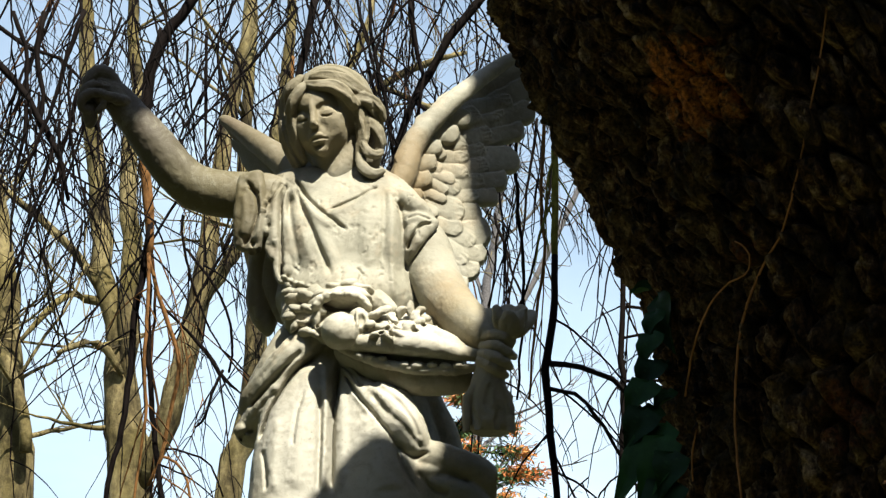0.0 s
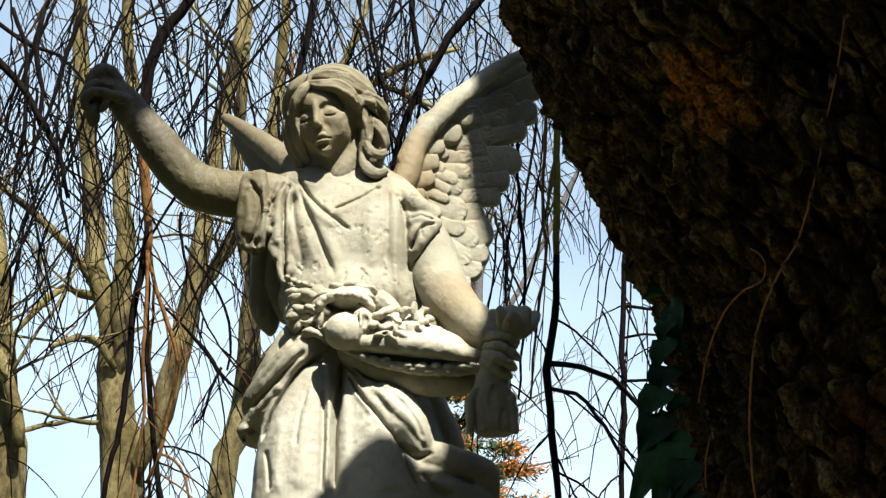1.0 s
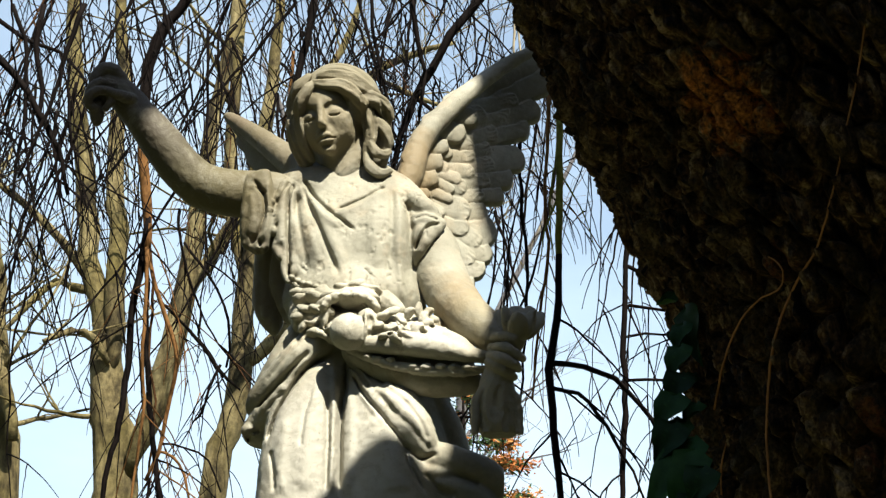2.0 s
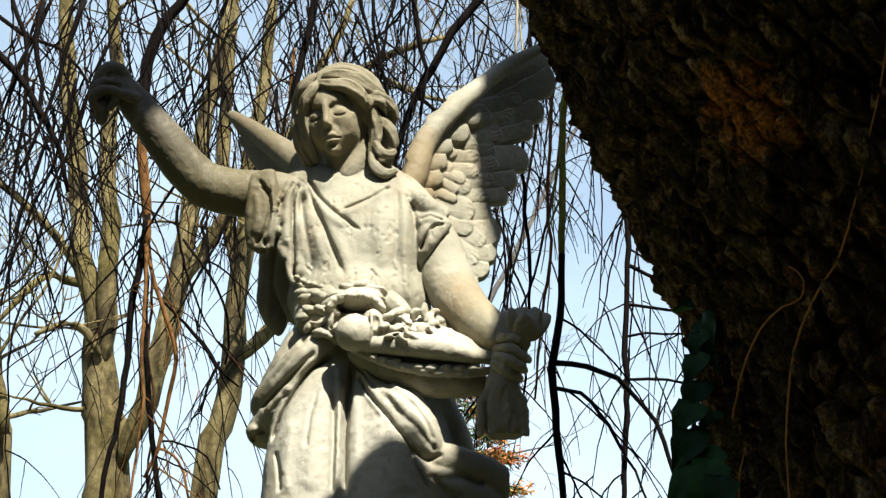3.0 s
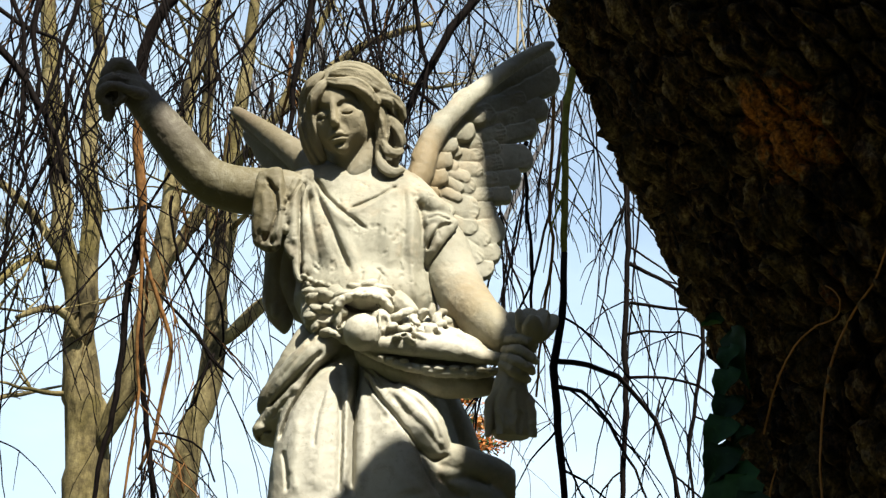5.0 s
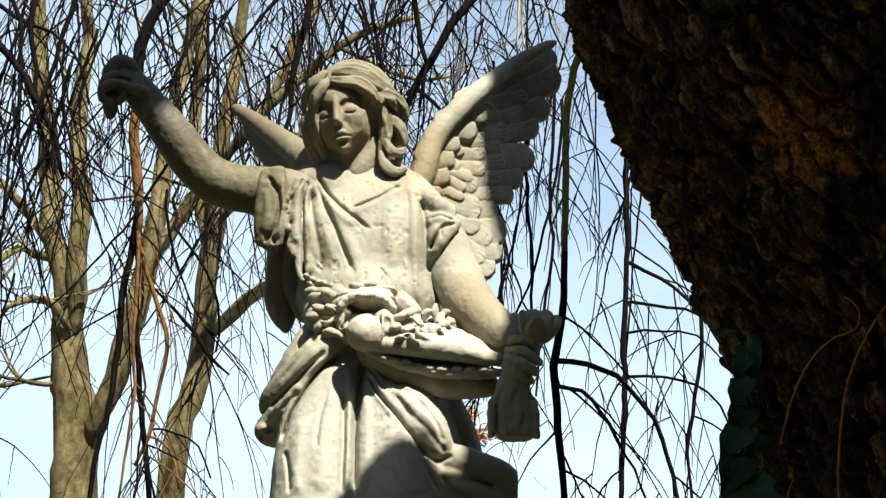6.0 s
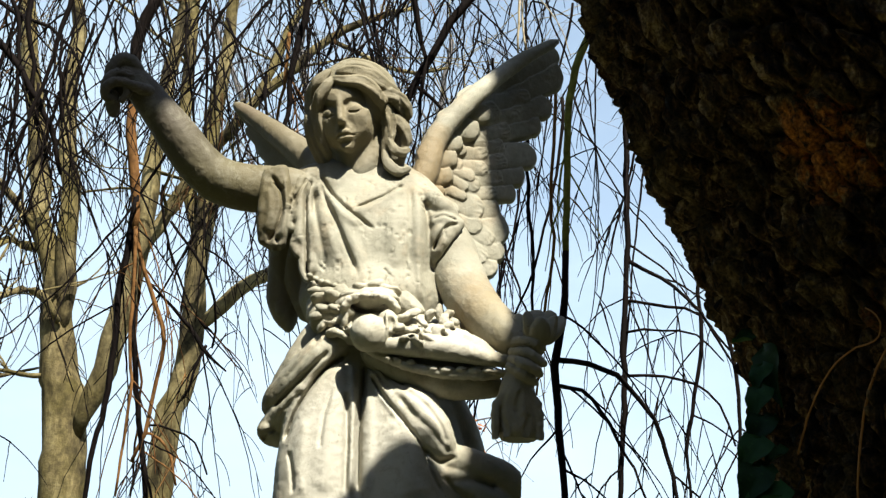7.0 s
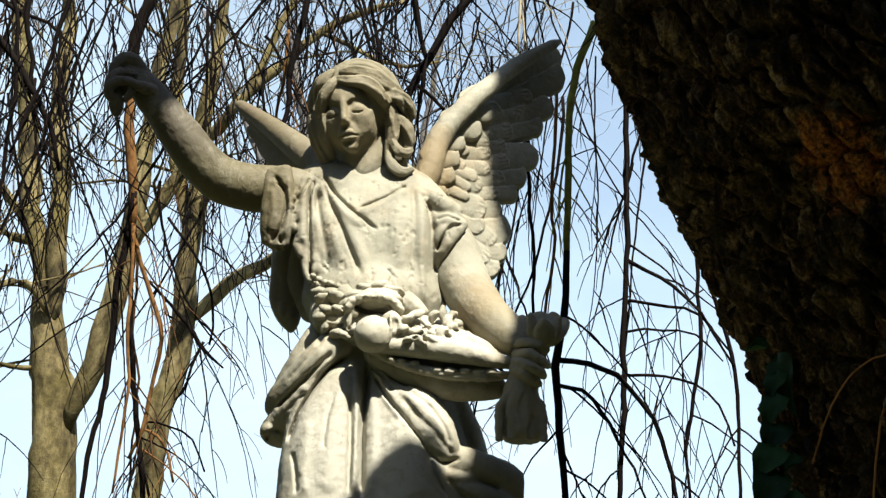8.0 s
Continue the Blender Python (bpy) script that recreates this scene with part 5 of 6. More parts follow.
def make_pedestal():
    root = new("pedestal")
    root.location = (-0.19, 4.25, 0)
    for name, lo, hi in (("plinth", (-0.60, -0.55, -0.10), (0.60, 0.55, 0.35)), ("die", (-0.44, -0.40, 0.35), (0.44, 0.40, 1.55)), ("cap", (-0.54, -0.48, 1.55), (0.54, 0.48, 1.782))):
        bm = bmesh.new()
        bevel_box(bm, lo, hi, 0.025)
        part(name, bm, STONE, root)
    return tagged(root, "plain weathered stone pedestal carrying the angel", "pedestal")


def make_sky_screen():
    """A tall unseen hedge-like wall, added round and behind the camera to block low sky light."""
    cols, rows = 220, 46
    v, f = [], []
    for back in (0, 1):
        for i in range(cols):
            a = radians(38 + 284 * i / (cols - 1))
            for k in range(rows):
                z = -0.1 + 8.6 * k / (rows - 1)
                r = 7.5 + 1.6 * back + 0.35 * (noise.noise((6 * math.cos(a), 6 * math.sin(a), z * 0.8)) + 0.5 * noise.noise((30 * math.cos(a), 30 * math.sin(a), z * 4)))
                v.append((r * math.sin(a), 1.0 + r * math.cos(a), z + (0.3 * noise.noise((9 * a, 2, 5)) if k == rows - 1 else 0)))
    n = cols * rows
    for i in range(cols - 1):
        for k in range(rows - 1):
            q = i * rows + k
            f.append((q, q + 1, q + rows + 1, q + rows))
            f.append((n + q, n + q + rows, n + q + rows + 1, n + q + 1))
        q = i * rows + rows - 1
        f.append((q, n + q, n + q + rows, q + rows))
    return tagged(mesh_object("hedge", v, f, SKY_SCREEN), "unseen dark hedge-like screen added to block low sky light", "hedge", kind="structure")


make_ground()
make_pedestal()
make_sky_screen()


# ---- the old weeping tree ----
def plate_noise(p, seed):
    """Distance between the nearest two cell points: low in the cracks between bark plates. Also a value for each plate."""
    q = np.floor(p).astype(np.int64)
    best = np.full(p.shape[:-1], 9.0)
    second = np.full(p.shape[:-1], 9.0)
    ident = np.zeros(p.shape[:-1])
    for a in (-1, 0, 1):
        for b in (-1, 0, 1):
            cell = q + (a, b)
            h = cell[..., 0] * 374761393 + cell[..., 1] * 668265263 + seed * 974634
            h = (h ^ (h >> 13)) * 1274126177
            h1 = ((h ^ (h >> 16)) & 0xFFFF) / 65535.0
            h2 = (((h * 48271) ^ (h >> 11)) & 0xFFFF) / 65535.0
            d = np.hypot(cell[..., 0] + h1 - p[..., 0], cell[..., 1] + h2 - p[..., 1])
            nearer = d < best
            second = np.where(nearer, best, np.minimum(second, d))
            ident = np.where(nearer, h2, ident)
            best = np.where(nearer, d, best)
    return second - best, ident


TRUNK_AXIS = [(0.996, 2.5, -0.1), (0.966, 2.5, 0.8), (0.915, 2.49, 1.5), (0.864, 2.48, 2.05), (0.842, 2.475, 2.25), (0.774, 2.47, 2.45), (0.686, 2.47, 2.62), (0.614, 2.47, 2.85), (0.504, 2.5, 3.3), (0.44, 2.54, 3.55)]
TRUNK_R = [0.80, 0.62, 0.57, 0.55, 0.54, 0.545, 0.55, 0.56, 0.55, 0.50]


def trunk_surface(z, ang):
    """Point on the smooth trunk at height z, angle ang (0 faces the camera side -y, growing towards +x)."""
    a = np.array(TRUNK_AXIS)
    t = np.interp(z, a[:, 2], np.arange(len(a)))
    i = np.clip(t.astype(int), 0, len(a) - 2)
    f = t - i
    f = f * f * (3 - 2 * f) * 0.35 + f * 0.65
    cx, cy, r = (np.array(c)[i] * (1 - f) + np.array(c)[i + 1] * f for c in (a[:, 0], a[:, 1], TRUNK_R))
    r = r * (1 + 0.03 * np.sin(3 * ang + 1.3 * z) + 0.015 * np.sin(7 * ang - 2 * z))
    return np.stack([cx + r * np.sin(ang), cy - r * np.cos(ang), z], -1), np.stack([np.sin(ang), -np.cos(ang), 0 * z], -1)


def make_trunk(parent):
    # finer rows and columns where the camera passes
    z = np.unique(np.concatenate([np.linspace(-0.1, 1.8, 60), np.linspace(1.8, 3.0, 520), np.linspace(3.0, 3.55, 40)]))
    ang = np.concatenate([np.linspace(-2.0, 0.75, 680), np.linspace(0.75, 2 * math.pi - 2.0, 130)[1:-1]])
    zz, aa = np.meshgrid(z, ang, indexing="ij")
    p, n = trunk_surface(zz, aa)
    warp = np.stack([value_noise(p * 9, 3), value_noise(p * 9, 4)], -1) - 0.5
    s = np.stack([aa * 0.55, zz], -1)
    crack, ident = plate_noise(s * (30, 17) + warp * 0.8, 1)
    crack2, ident2 = plate_noise(s * (58, 44) + warp * 3.0, 2)
    crack3, ident3 = plate_noise(s * (110, 120) + warp * 4.0, 5)
    h = 0.026 * np.minimum(crack * 3.0, 1) + 0.012 * ident + 0.005 * np.minimum(crack2 * 2.5, 1) + 0.006 * ident2 + 0.004 * ident3
    h += 0.045 * (value_noise(p * 4.0, 7) - 0.5) + 0.018 * (value_noise(p * (44, 44, 15), 8) - 0.5) + 0.011 * (value_noise(p * (100, 100, 48), 9) - 0.5)
    p = p + n * (h - 0.040)[..., None]
    a, b = zz.shape
    i = np.arange(a - 1)[:, None] * b
    j = np.arange(b)[None]
    k = (j + 1) % b
    f = np.stack([i + j, i + k, i + b + k, i + b + j], -1).reshape(-1, 4)
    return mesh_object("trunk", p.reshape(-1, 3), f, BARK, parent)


weeping_tree = tagged(new("weeping_tree"), "old leaning tree with deeply cracked dark bark and hanging bare branches", "tree")
make_trunk(weeping_tree)
rng = np.random.default_rng(21)


def unseen_bough(name, pts, radii, material, sides=14, wob=0.0, label="", parent=weeping_tree, step=0.08):
    p, r = spline(pts, radii, step)
    if wob:
        p[1:-1] += rng.normal(0, wob, p[1:-1].shape)
    return Tubes().add(p, r, sides, 0.10, rng).build(name, material, parent, label)


# unseen forks above the picture, added so that their shadows fall on statue and trunk
unseen_bough("unseen_bough", [(0.60, 2.6, 3.2), (1.05, 2.9, 3.55), (1.50, 3.4, 4.0), (1.85, 4.3, 4.9), (1.3, 5.5, 5.6), (-0.2, 6.4, 5.8), (-1.4, 7.2, 5.6)], [0.40, 0.28, 0.22, 0.17, 0.13, 0.10, 0.05], BARK, 16)
unseen_bough("unseen_bough", [(0.55, 2.5, 3.2), (0.88, 2.5, 4.0), (1.13, 2.5, 4.70), (1.24, 2.5, 5.25), (1.52, 2.5, 5.7), (1.68, 2.5, 6.2), (1.58, 2.5, 6.55), (1.50, 2.5, 6.85), (1.52, 2.45, 7.3), (1.55, 2.4, 8.1)], [0.45, 0.38, 0.33, 0.30, 0.24, 0.20, 0.26, 0.30, 0.28, 0.14], BARK, 16)
# stub shaped only to throw the rounded shadow on the skirt
unseen_bough("unseen_bough", [(1.13, 2.5, 4.53), (0.93, 2.5, 4.55), (0.80, 2.5, 4.54), (0.706, 2.45, 4.625), (0.655, 2.424, 4.672), (0.618, 2.405, 4.712), (0.597, 2.394, 4.738), (0.585, 2.388, 4.752)], [0.29, 0.28, 0.26, 0.25, 0.248, 0.235, 0.19, 0.10], BARK, 18, step=0.03)
unseen_bough("unseen_bough", [(0.45, 2.5, 3.2), (0.70, 1.7, 3.8), (0.95, 0.8, 4.3), (1.1, -0.8, 5.0)], [0.45, 0.36, 0.30, 0.16], BARK, 16)
unseen_bough("unseen_bough", [(1.52, 2.45, 7.4), (1.15, 2.3, 7.85), (0.62, 2.2, 7.68), (0.33, 2.2, 7.0), (0.22, 2.2, 6.55), (-0.3, 2.1, 6.30)], [0.10, 0.08, 0.08, 0.09, 0.11, 0.07], BARK, 10)


class Hang:
    """A hanging branch with its side twigs, from a line of points."""

    def __init__(self, pts, radii, material, twigs=0, spread=0.35, name="hanging_branch", thin=0.0022):
        p, r = spline(pts, radii, 0.05)
        p[1:-1] += rng.normal(0, 0.0022, p[1:-1].shape)
        t = Tubes().add(p, r, 7, 0.12, rng)
        for _ in range((twigs + 1) // 2):
            i = int(rng.integers(1, len(p) - 1))
            droop(t, p[i], min(r[i] * 0.55, 0.0035), spread * (0.6 + 1.1 * rng.random()), thin)
        t.build(name, material, weeping_tree)


def droop(t, at, r, length, thin=0.0014):
    """A thin side twig that leaves at an angle and bends slowly down."""
    a = rng.random() * 2 * math.pi
    lean = math.radians(18 + 60 * rng.random())
    n = max(7, int(length / 0.03))
    u = np.linspace(0, 1, n)
    ang = lean * (1 - 0.65 * u) + math.radians(rng.normal(0, 8)) * u
    step = length / (n - 1)
    side = np.array([math.cos(a), 0.6 * math.sin(a), 0])
    way = np.sin(ang)[:, None] * side + np.cos(ang)[:, None] * np.array([0, 0, -1.0])
    way += rng.normal(0, 0.05, way.shape)
    pts = at + np.vstack([np.zeros(3), np.cumsum(way[1:] * step, 0)])
    t.add(pts, np.linspace(max(r, thin), thin * 0.55, n), 4)
    if length > 0.28:
        for _ in range(int(rng.integers(1, 4))):
            k = int(rng.integers(1, n - 1))
            droop(t, pts[k], thin, length * 0.4 * (0.5 + rng.random()), thin * 0.8)


# strong hanging branches to the side of the statue
Hang([(0.398, 4.900, 3.811), (0.335, 4.900, 3.618), (0.316, 4.900, 3.364), (0.311, 4.900, 3.117)], [0.011, 0.010, 0.010, 0.009], TWIG_GREEN, 5)
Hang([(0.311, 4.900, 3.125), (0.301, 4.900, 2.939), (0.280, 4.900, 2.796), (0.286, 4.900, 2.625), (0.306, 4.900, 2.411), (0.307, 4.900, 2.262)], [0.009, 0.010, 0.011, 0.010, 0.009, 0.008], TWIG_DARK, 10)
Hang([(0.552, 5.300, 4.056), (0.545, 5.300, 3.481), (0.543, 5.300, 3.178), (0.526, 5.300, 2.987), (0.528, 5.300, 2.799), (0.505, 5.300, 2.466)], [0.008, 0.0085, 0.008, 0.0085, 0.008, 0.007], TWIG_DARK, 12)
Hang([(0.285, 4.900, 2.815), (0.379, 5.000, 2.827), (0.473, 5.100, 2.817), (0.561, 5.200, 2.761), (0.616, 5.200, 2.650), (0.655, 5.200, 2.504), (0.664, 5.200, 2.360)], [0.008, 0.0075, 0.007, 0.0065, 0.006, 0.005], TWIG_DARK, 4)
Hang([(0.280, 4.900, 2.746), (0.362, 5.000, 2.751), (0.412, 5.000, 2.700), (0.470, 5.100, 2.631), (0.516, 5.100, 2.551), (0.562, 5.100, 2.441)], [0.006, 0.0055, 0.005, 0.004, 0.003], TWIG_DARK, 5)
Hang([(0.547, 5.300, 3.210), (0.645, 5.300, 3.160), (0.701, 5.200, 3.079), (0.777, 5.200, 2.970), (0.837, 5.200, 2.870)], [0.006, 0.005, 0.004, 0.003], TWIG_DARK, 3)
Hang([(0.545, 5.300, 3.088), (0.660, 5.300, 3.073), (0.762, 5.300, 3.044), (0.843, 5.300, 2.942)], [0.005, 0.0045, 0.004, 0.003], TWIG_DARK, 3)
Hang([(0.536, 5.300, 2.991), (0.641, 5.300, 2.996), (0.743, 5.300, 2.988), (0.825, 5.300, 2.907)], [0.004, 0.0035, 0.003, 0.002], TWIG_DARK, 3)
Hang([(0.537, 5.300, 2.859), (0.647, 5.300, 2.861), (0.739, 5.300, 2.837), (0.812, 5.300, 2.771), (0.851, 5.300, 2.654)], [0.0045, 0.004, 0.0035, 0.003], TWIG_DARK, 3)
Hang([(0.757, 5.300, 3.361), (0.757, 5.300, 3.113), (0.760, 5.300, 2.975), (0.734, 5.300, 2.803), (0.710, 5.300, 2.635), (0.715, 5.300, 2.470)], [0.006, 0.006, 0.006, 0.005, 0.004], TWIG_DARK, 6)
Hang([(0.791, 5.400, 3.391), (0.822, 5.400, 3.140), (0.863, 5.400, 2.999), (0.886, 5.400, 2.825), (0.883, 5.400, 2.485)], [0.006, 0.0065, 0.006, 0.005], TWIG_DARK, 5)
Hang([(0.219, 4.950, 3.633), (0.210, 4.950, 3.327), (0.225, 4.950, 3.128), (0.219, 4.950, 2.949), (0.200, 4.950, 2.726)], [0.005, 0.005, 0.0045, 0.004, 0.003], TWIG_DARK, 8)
Hang([(0.299, 5.000, 3.655), (0.285, 5.000, 3.361), (0.286, 5.000, 3.143), (0.261, 5.000, 2.962), (0.236, 5.000, 2.736)], [0.005, 0.005, 0.0045, 0.004, 0.003], TWIG_BROWN, 8)
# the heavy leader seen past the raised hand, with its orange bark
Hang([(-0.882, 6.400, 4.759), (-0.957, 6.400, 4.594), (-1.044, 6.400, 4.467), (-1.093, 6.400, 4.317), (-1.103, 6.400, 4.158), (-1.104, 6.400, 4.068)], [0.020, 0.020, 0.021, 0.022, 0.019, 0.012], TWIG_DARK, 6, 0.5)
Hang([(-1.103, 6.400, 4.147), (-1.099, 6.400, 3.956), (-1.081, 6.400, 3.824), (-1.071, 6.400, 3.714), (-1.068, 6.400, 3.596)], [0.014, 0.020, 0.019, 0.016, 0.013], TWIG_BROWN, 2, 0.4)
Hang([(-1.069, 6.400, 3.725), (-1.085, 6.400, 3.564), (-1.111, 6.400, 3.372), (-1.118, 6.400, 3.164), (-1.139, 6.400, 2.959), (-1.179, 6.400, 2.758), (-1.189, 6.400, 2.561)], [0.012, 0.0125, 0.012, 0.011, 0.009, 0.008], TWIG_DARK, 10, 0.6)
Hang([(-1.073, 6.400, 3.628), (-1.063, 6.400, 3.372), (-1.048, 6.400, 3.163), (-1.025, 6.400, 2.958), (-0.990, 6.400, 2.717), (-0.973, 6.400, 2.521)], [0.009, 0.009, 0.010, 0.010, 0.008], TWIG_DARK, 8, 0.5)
Hang([(-1.068, 6.400, 3.606), (-1.029, 6.400, 3.456), (-0.984, 6.400, 3.340), (-0.950, 6.400, 3.235), (-0.950, 6.400, 3.121), (-0.974, 6.400, 2.978), (-0.996, 6.400, 2.857), (-1.037, 6.400, 2.757)], [0.0075, 0.0080, 0.0080, 0.0075, 0.007, 0.006], TWIG_BROWN, 6, 0.5)
Hang([(-1.052, 6.300, 3.579), (-1.048, 6.300, 3.386), (-1.051, 6.300, 3.180), (-1.039, 6.300, 2.977), (-1.057, 6.300, 2.818), (-1.074, 6.300, 2.623)], [0.007, 0.0065, 0.006, 0.0055, 0.005, 0.004], TWIG_BROWN, 7, 0.5)
Hang([(-1.064, 6.450, 3.622), (-1.046, 6.450, 3.428), (-1.052, 6.450, 3.217), (-1.025, 6.450, 3.051), (-1.032, 6.450, 2.827), (-1.040, 6.450, 2.647)], [0.005, 0.005, 0.005, 0.0045, 0.004, 0.003], TWIG_RUSSET, 7, 0.5)
Hang([(-0.994, 6.400, 2.861), (-0.945, 6.400, 2.841), (-0.899, 6.400, 2.776), (-0.880, 6.400, 2.677)], [0.005, 0.005, 0.004], TWIG_BROWN, 1, 0.3)
Hang([(-0.987, 6.400, 2.887), (-0.907, 6.400, 2.877), (-0.816, 6.400, 2.826), (-0.773, 6.400, 2.716)], [0.004, 0.0035, 0.003], TWIG_DARK, 2, 0.3)
Hang([(-1.023, 6.500, 3.432), (-0.940, 6.600, 3.361), (-0.875, 6.600, 3.286), (-0.821, 6.600, 3.210), (-0.736, 6.600, 3.125)], [0.004, 0.006, 0.008, 0.008, 0.003], TWIG_DARK, 4, 0.4)
Hang([(-0.811, 6.600, 3.221), (-0.850, 6.600, 3.126), (-0.877, 6.600, 3.031), (-0.908, 6.600, 3.006)], [0.006, 0.005, 0.003], TWIG_DARK, 3, 0.3)
Hang([(-0.962, 6.600, 3.690), (-0.870, 6.600, 3.568), (-0.807, 6.600, 3.447), (-0.779, 6.600, 3.339), (-0.790, 6.600, 3.210)], [0.005, 0.005, 0.005, 0.004], TWIG_DARK, 3, 0.3)
# dark limbs hanging beyond the raised hand
Hang([(-1.536, 5.800, 4.127), (-1.439, 5.800, 4.026), (-1.359, 5.800, 3.905), (-1.287, 5.800, 3.765), (-1.244, 5.800, 3.607)], [0.014, 0.012, 0.011, 0.009, 0.006], TWIG_DARK, 10, 0.4)
Hang([(-1.387, 5.900, 4.340), (-1.407, 5.900, 4.192), (-1.374, 5.900, 4.026), (-1.377, 5.900, 3.902)], [0.010, 0.010, 0.008, 0.006], TWIG_DARK, 10, 0.4)
Hang([(-1.205, 5.700, 4.252), (-1.252, 5.700, 4.088), (-1.289, 5.700, 3.927), (-1.343, 5.700, 3.748), (-1.390, 5.700, 3.631)], [0.009, 0.008, 0.007, 0.006, 0.004], TWIG_DARK, 10, 0.4)
Hang([(-1.471, 5.800, 4.294), (-1.412, 5.800, 4.108), (-1.407, 5.800, 3.884), (-1.426, 5.800, 3.605), (-1.424, 5.800, 3.430)], [0.008, 0.007, 0.006, 0.005, 0.003], TWIG_DARK, 10, 0.4)
Hang([(-1.583, 6.000, 4.340), (-1.469, 6.000, 4.255), (-1.347, 6.000, 4.203), (-1.243, 6.000, 4.088), (-1.206, 6.000, 3.942)], [0.008, 0.007, 0.006, 0.005, 0.003], TWIG_DARK, 10, 0.4)
# limbs crossing behind the head
Hang([(0.154, 5.600, 4.267), (0.022, 5.600, 4.093), (-0.037, 5.600, 3.973), (-0.093, 5.600, 3.874), (-0.140, 5.600, 3.736), (-0.179, 5.600, 3.553)], [0.015, 0.014, 0.013, 0.012, 0.010, 0.007], TWIG_DARK, 10, 0.5)
Hang([(-0.093, 5.600, 3.874), (-0.034, 5.600, 3.825), (0.039, 5.600, 3.748)], [0.007, 0.006, 0.004], TWIG_DARK, 4, 0.3)
Hang([(-0.436, 5.800, 4.332), (-0.462, 5.800, 4.165), (-0.492, 5.800, 4.041), (-0.503, 5.800, 3.878), (-0.537, 5.800, 3.677)], [0.013, 0.012, 0.011, 0.009, 0.006], TWIG_DARK, 10, 0.5)
Hang([(-0.239, 5.600, 4.242), (-0.223, 5.600, 4.041), (-0.181, 5.600, 3.863), (-0.161, 5.600, 3.688)], [0.006, 0.006, 0.005, 0.004], TWIG_DARK, 8, 0.4)
Hang([(-0.100, 5.500, 4.198), (-0.090, 5.500, 4.039), (-0.063, 5.500, 3.922), (-0.081, 5.500, 3.767)], [0.008, 0.008, 0.007, 0.005], TWIG_DARK, 8, 0.4)
Hang([(-0.515, 5.900, 4.165), (-0.522, 5.900, 4.019), (-0.538, 5.900, 3.915), (-0.553, 5.900, 3.732)], [0.006, 0.006, 0.005, 0.004], TWIG_BROWN, 6, 0.4)
Hang([(0.200, 5.260, 4.167), (0.214, 5.260, 4.052), (0.219, 5.260, 3.957), (0.214, 5.260, 3.856)], [0.0042, 0.0042, 0.0036, 0.003], TWIG_GREY, 1, 0.2)
Hang([(0.222, 5.270, 4.172), (0.231, 5.270, 4.038), (0.235, 5.270, 3.924), (0.239, 5.270, 3.883)], [0.0035, 0.0035, 0.003], TWIG_GREY, 1, 0.2)


def curtain(count, x0, x1, y0, y1, z0, z1, length, material, thick=0.0035):
    """Thin branches hanging together from the crown, each with its side twigs."""
    for _ in range(count):
        t = Tubes()
        at = np.array([x0 + (x1 - x0) * rng.random(), y0 + (y1 - y0) * rng.random(), z0 + (z1 - z0) * rng.random()])
        n = 20
        L = length * (0.5 + rng.random())
        u = np.linspace(0, 1, n)[:, None]
        lean = np.array([rng.normal(0, 0.28), rng.normal(0, 0.1), 0])
        bend = np.array([rng.normal(0, 0.22), 0, 0])
        pts = at + lean * L * u + bend * L * u * u + np.array([0, 0, -1]) * L * u
        pts[1:] += np.cumsum(rng.normal(0, 0.0035, (n - 1, 3)), 0)
        r0 = thick * (0.45 + rng.random())
        t.add(pts, np.linspace(r0, r0 * 0.35, n), 5)
        for _ in range(int(rng.integers(2, 5))):
            k = int(rng.integers(2, n - 2))
            droop(t, pts[k], r0 * 0.6, 0.15 + 0.28 * rng.random(), 0.0020)
        t.build("hanging_branch", material, weeping_tree)


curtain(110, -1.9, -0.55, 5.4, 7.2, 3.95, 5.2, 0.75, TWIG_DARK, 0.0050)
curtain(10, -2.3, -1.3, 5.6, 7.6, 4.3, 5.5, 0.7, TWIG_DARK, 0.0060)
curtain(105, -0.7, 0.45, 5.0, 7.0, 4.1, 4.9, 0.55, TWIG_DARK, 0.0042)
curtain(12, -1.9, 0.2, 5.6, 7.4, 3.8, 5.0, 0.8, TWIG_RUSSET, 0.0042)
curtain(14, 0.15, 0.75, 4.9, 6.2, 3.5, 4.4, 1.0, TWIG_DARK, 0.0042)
curtain(5, -1.8, -0.5, 5.6, 6.8, 3.2, 4.2, 1.3, TWIG_DARK, 0.0036)


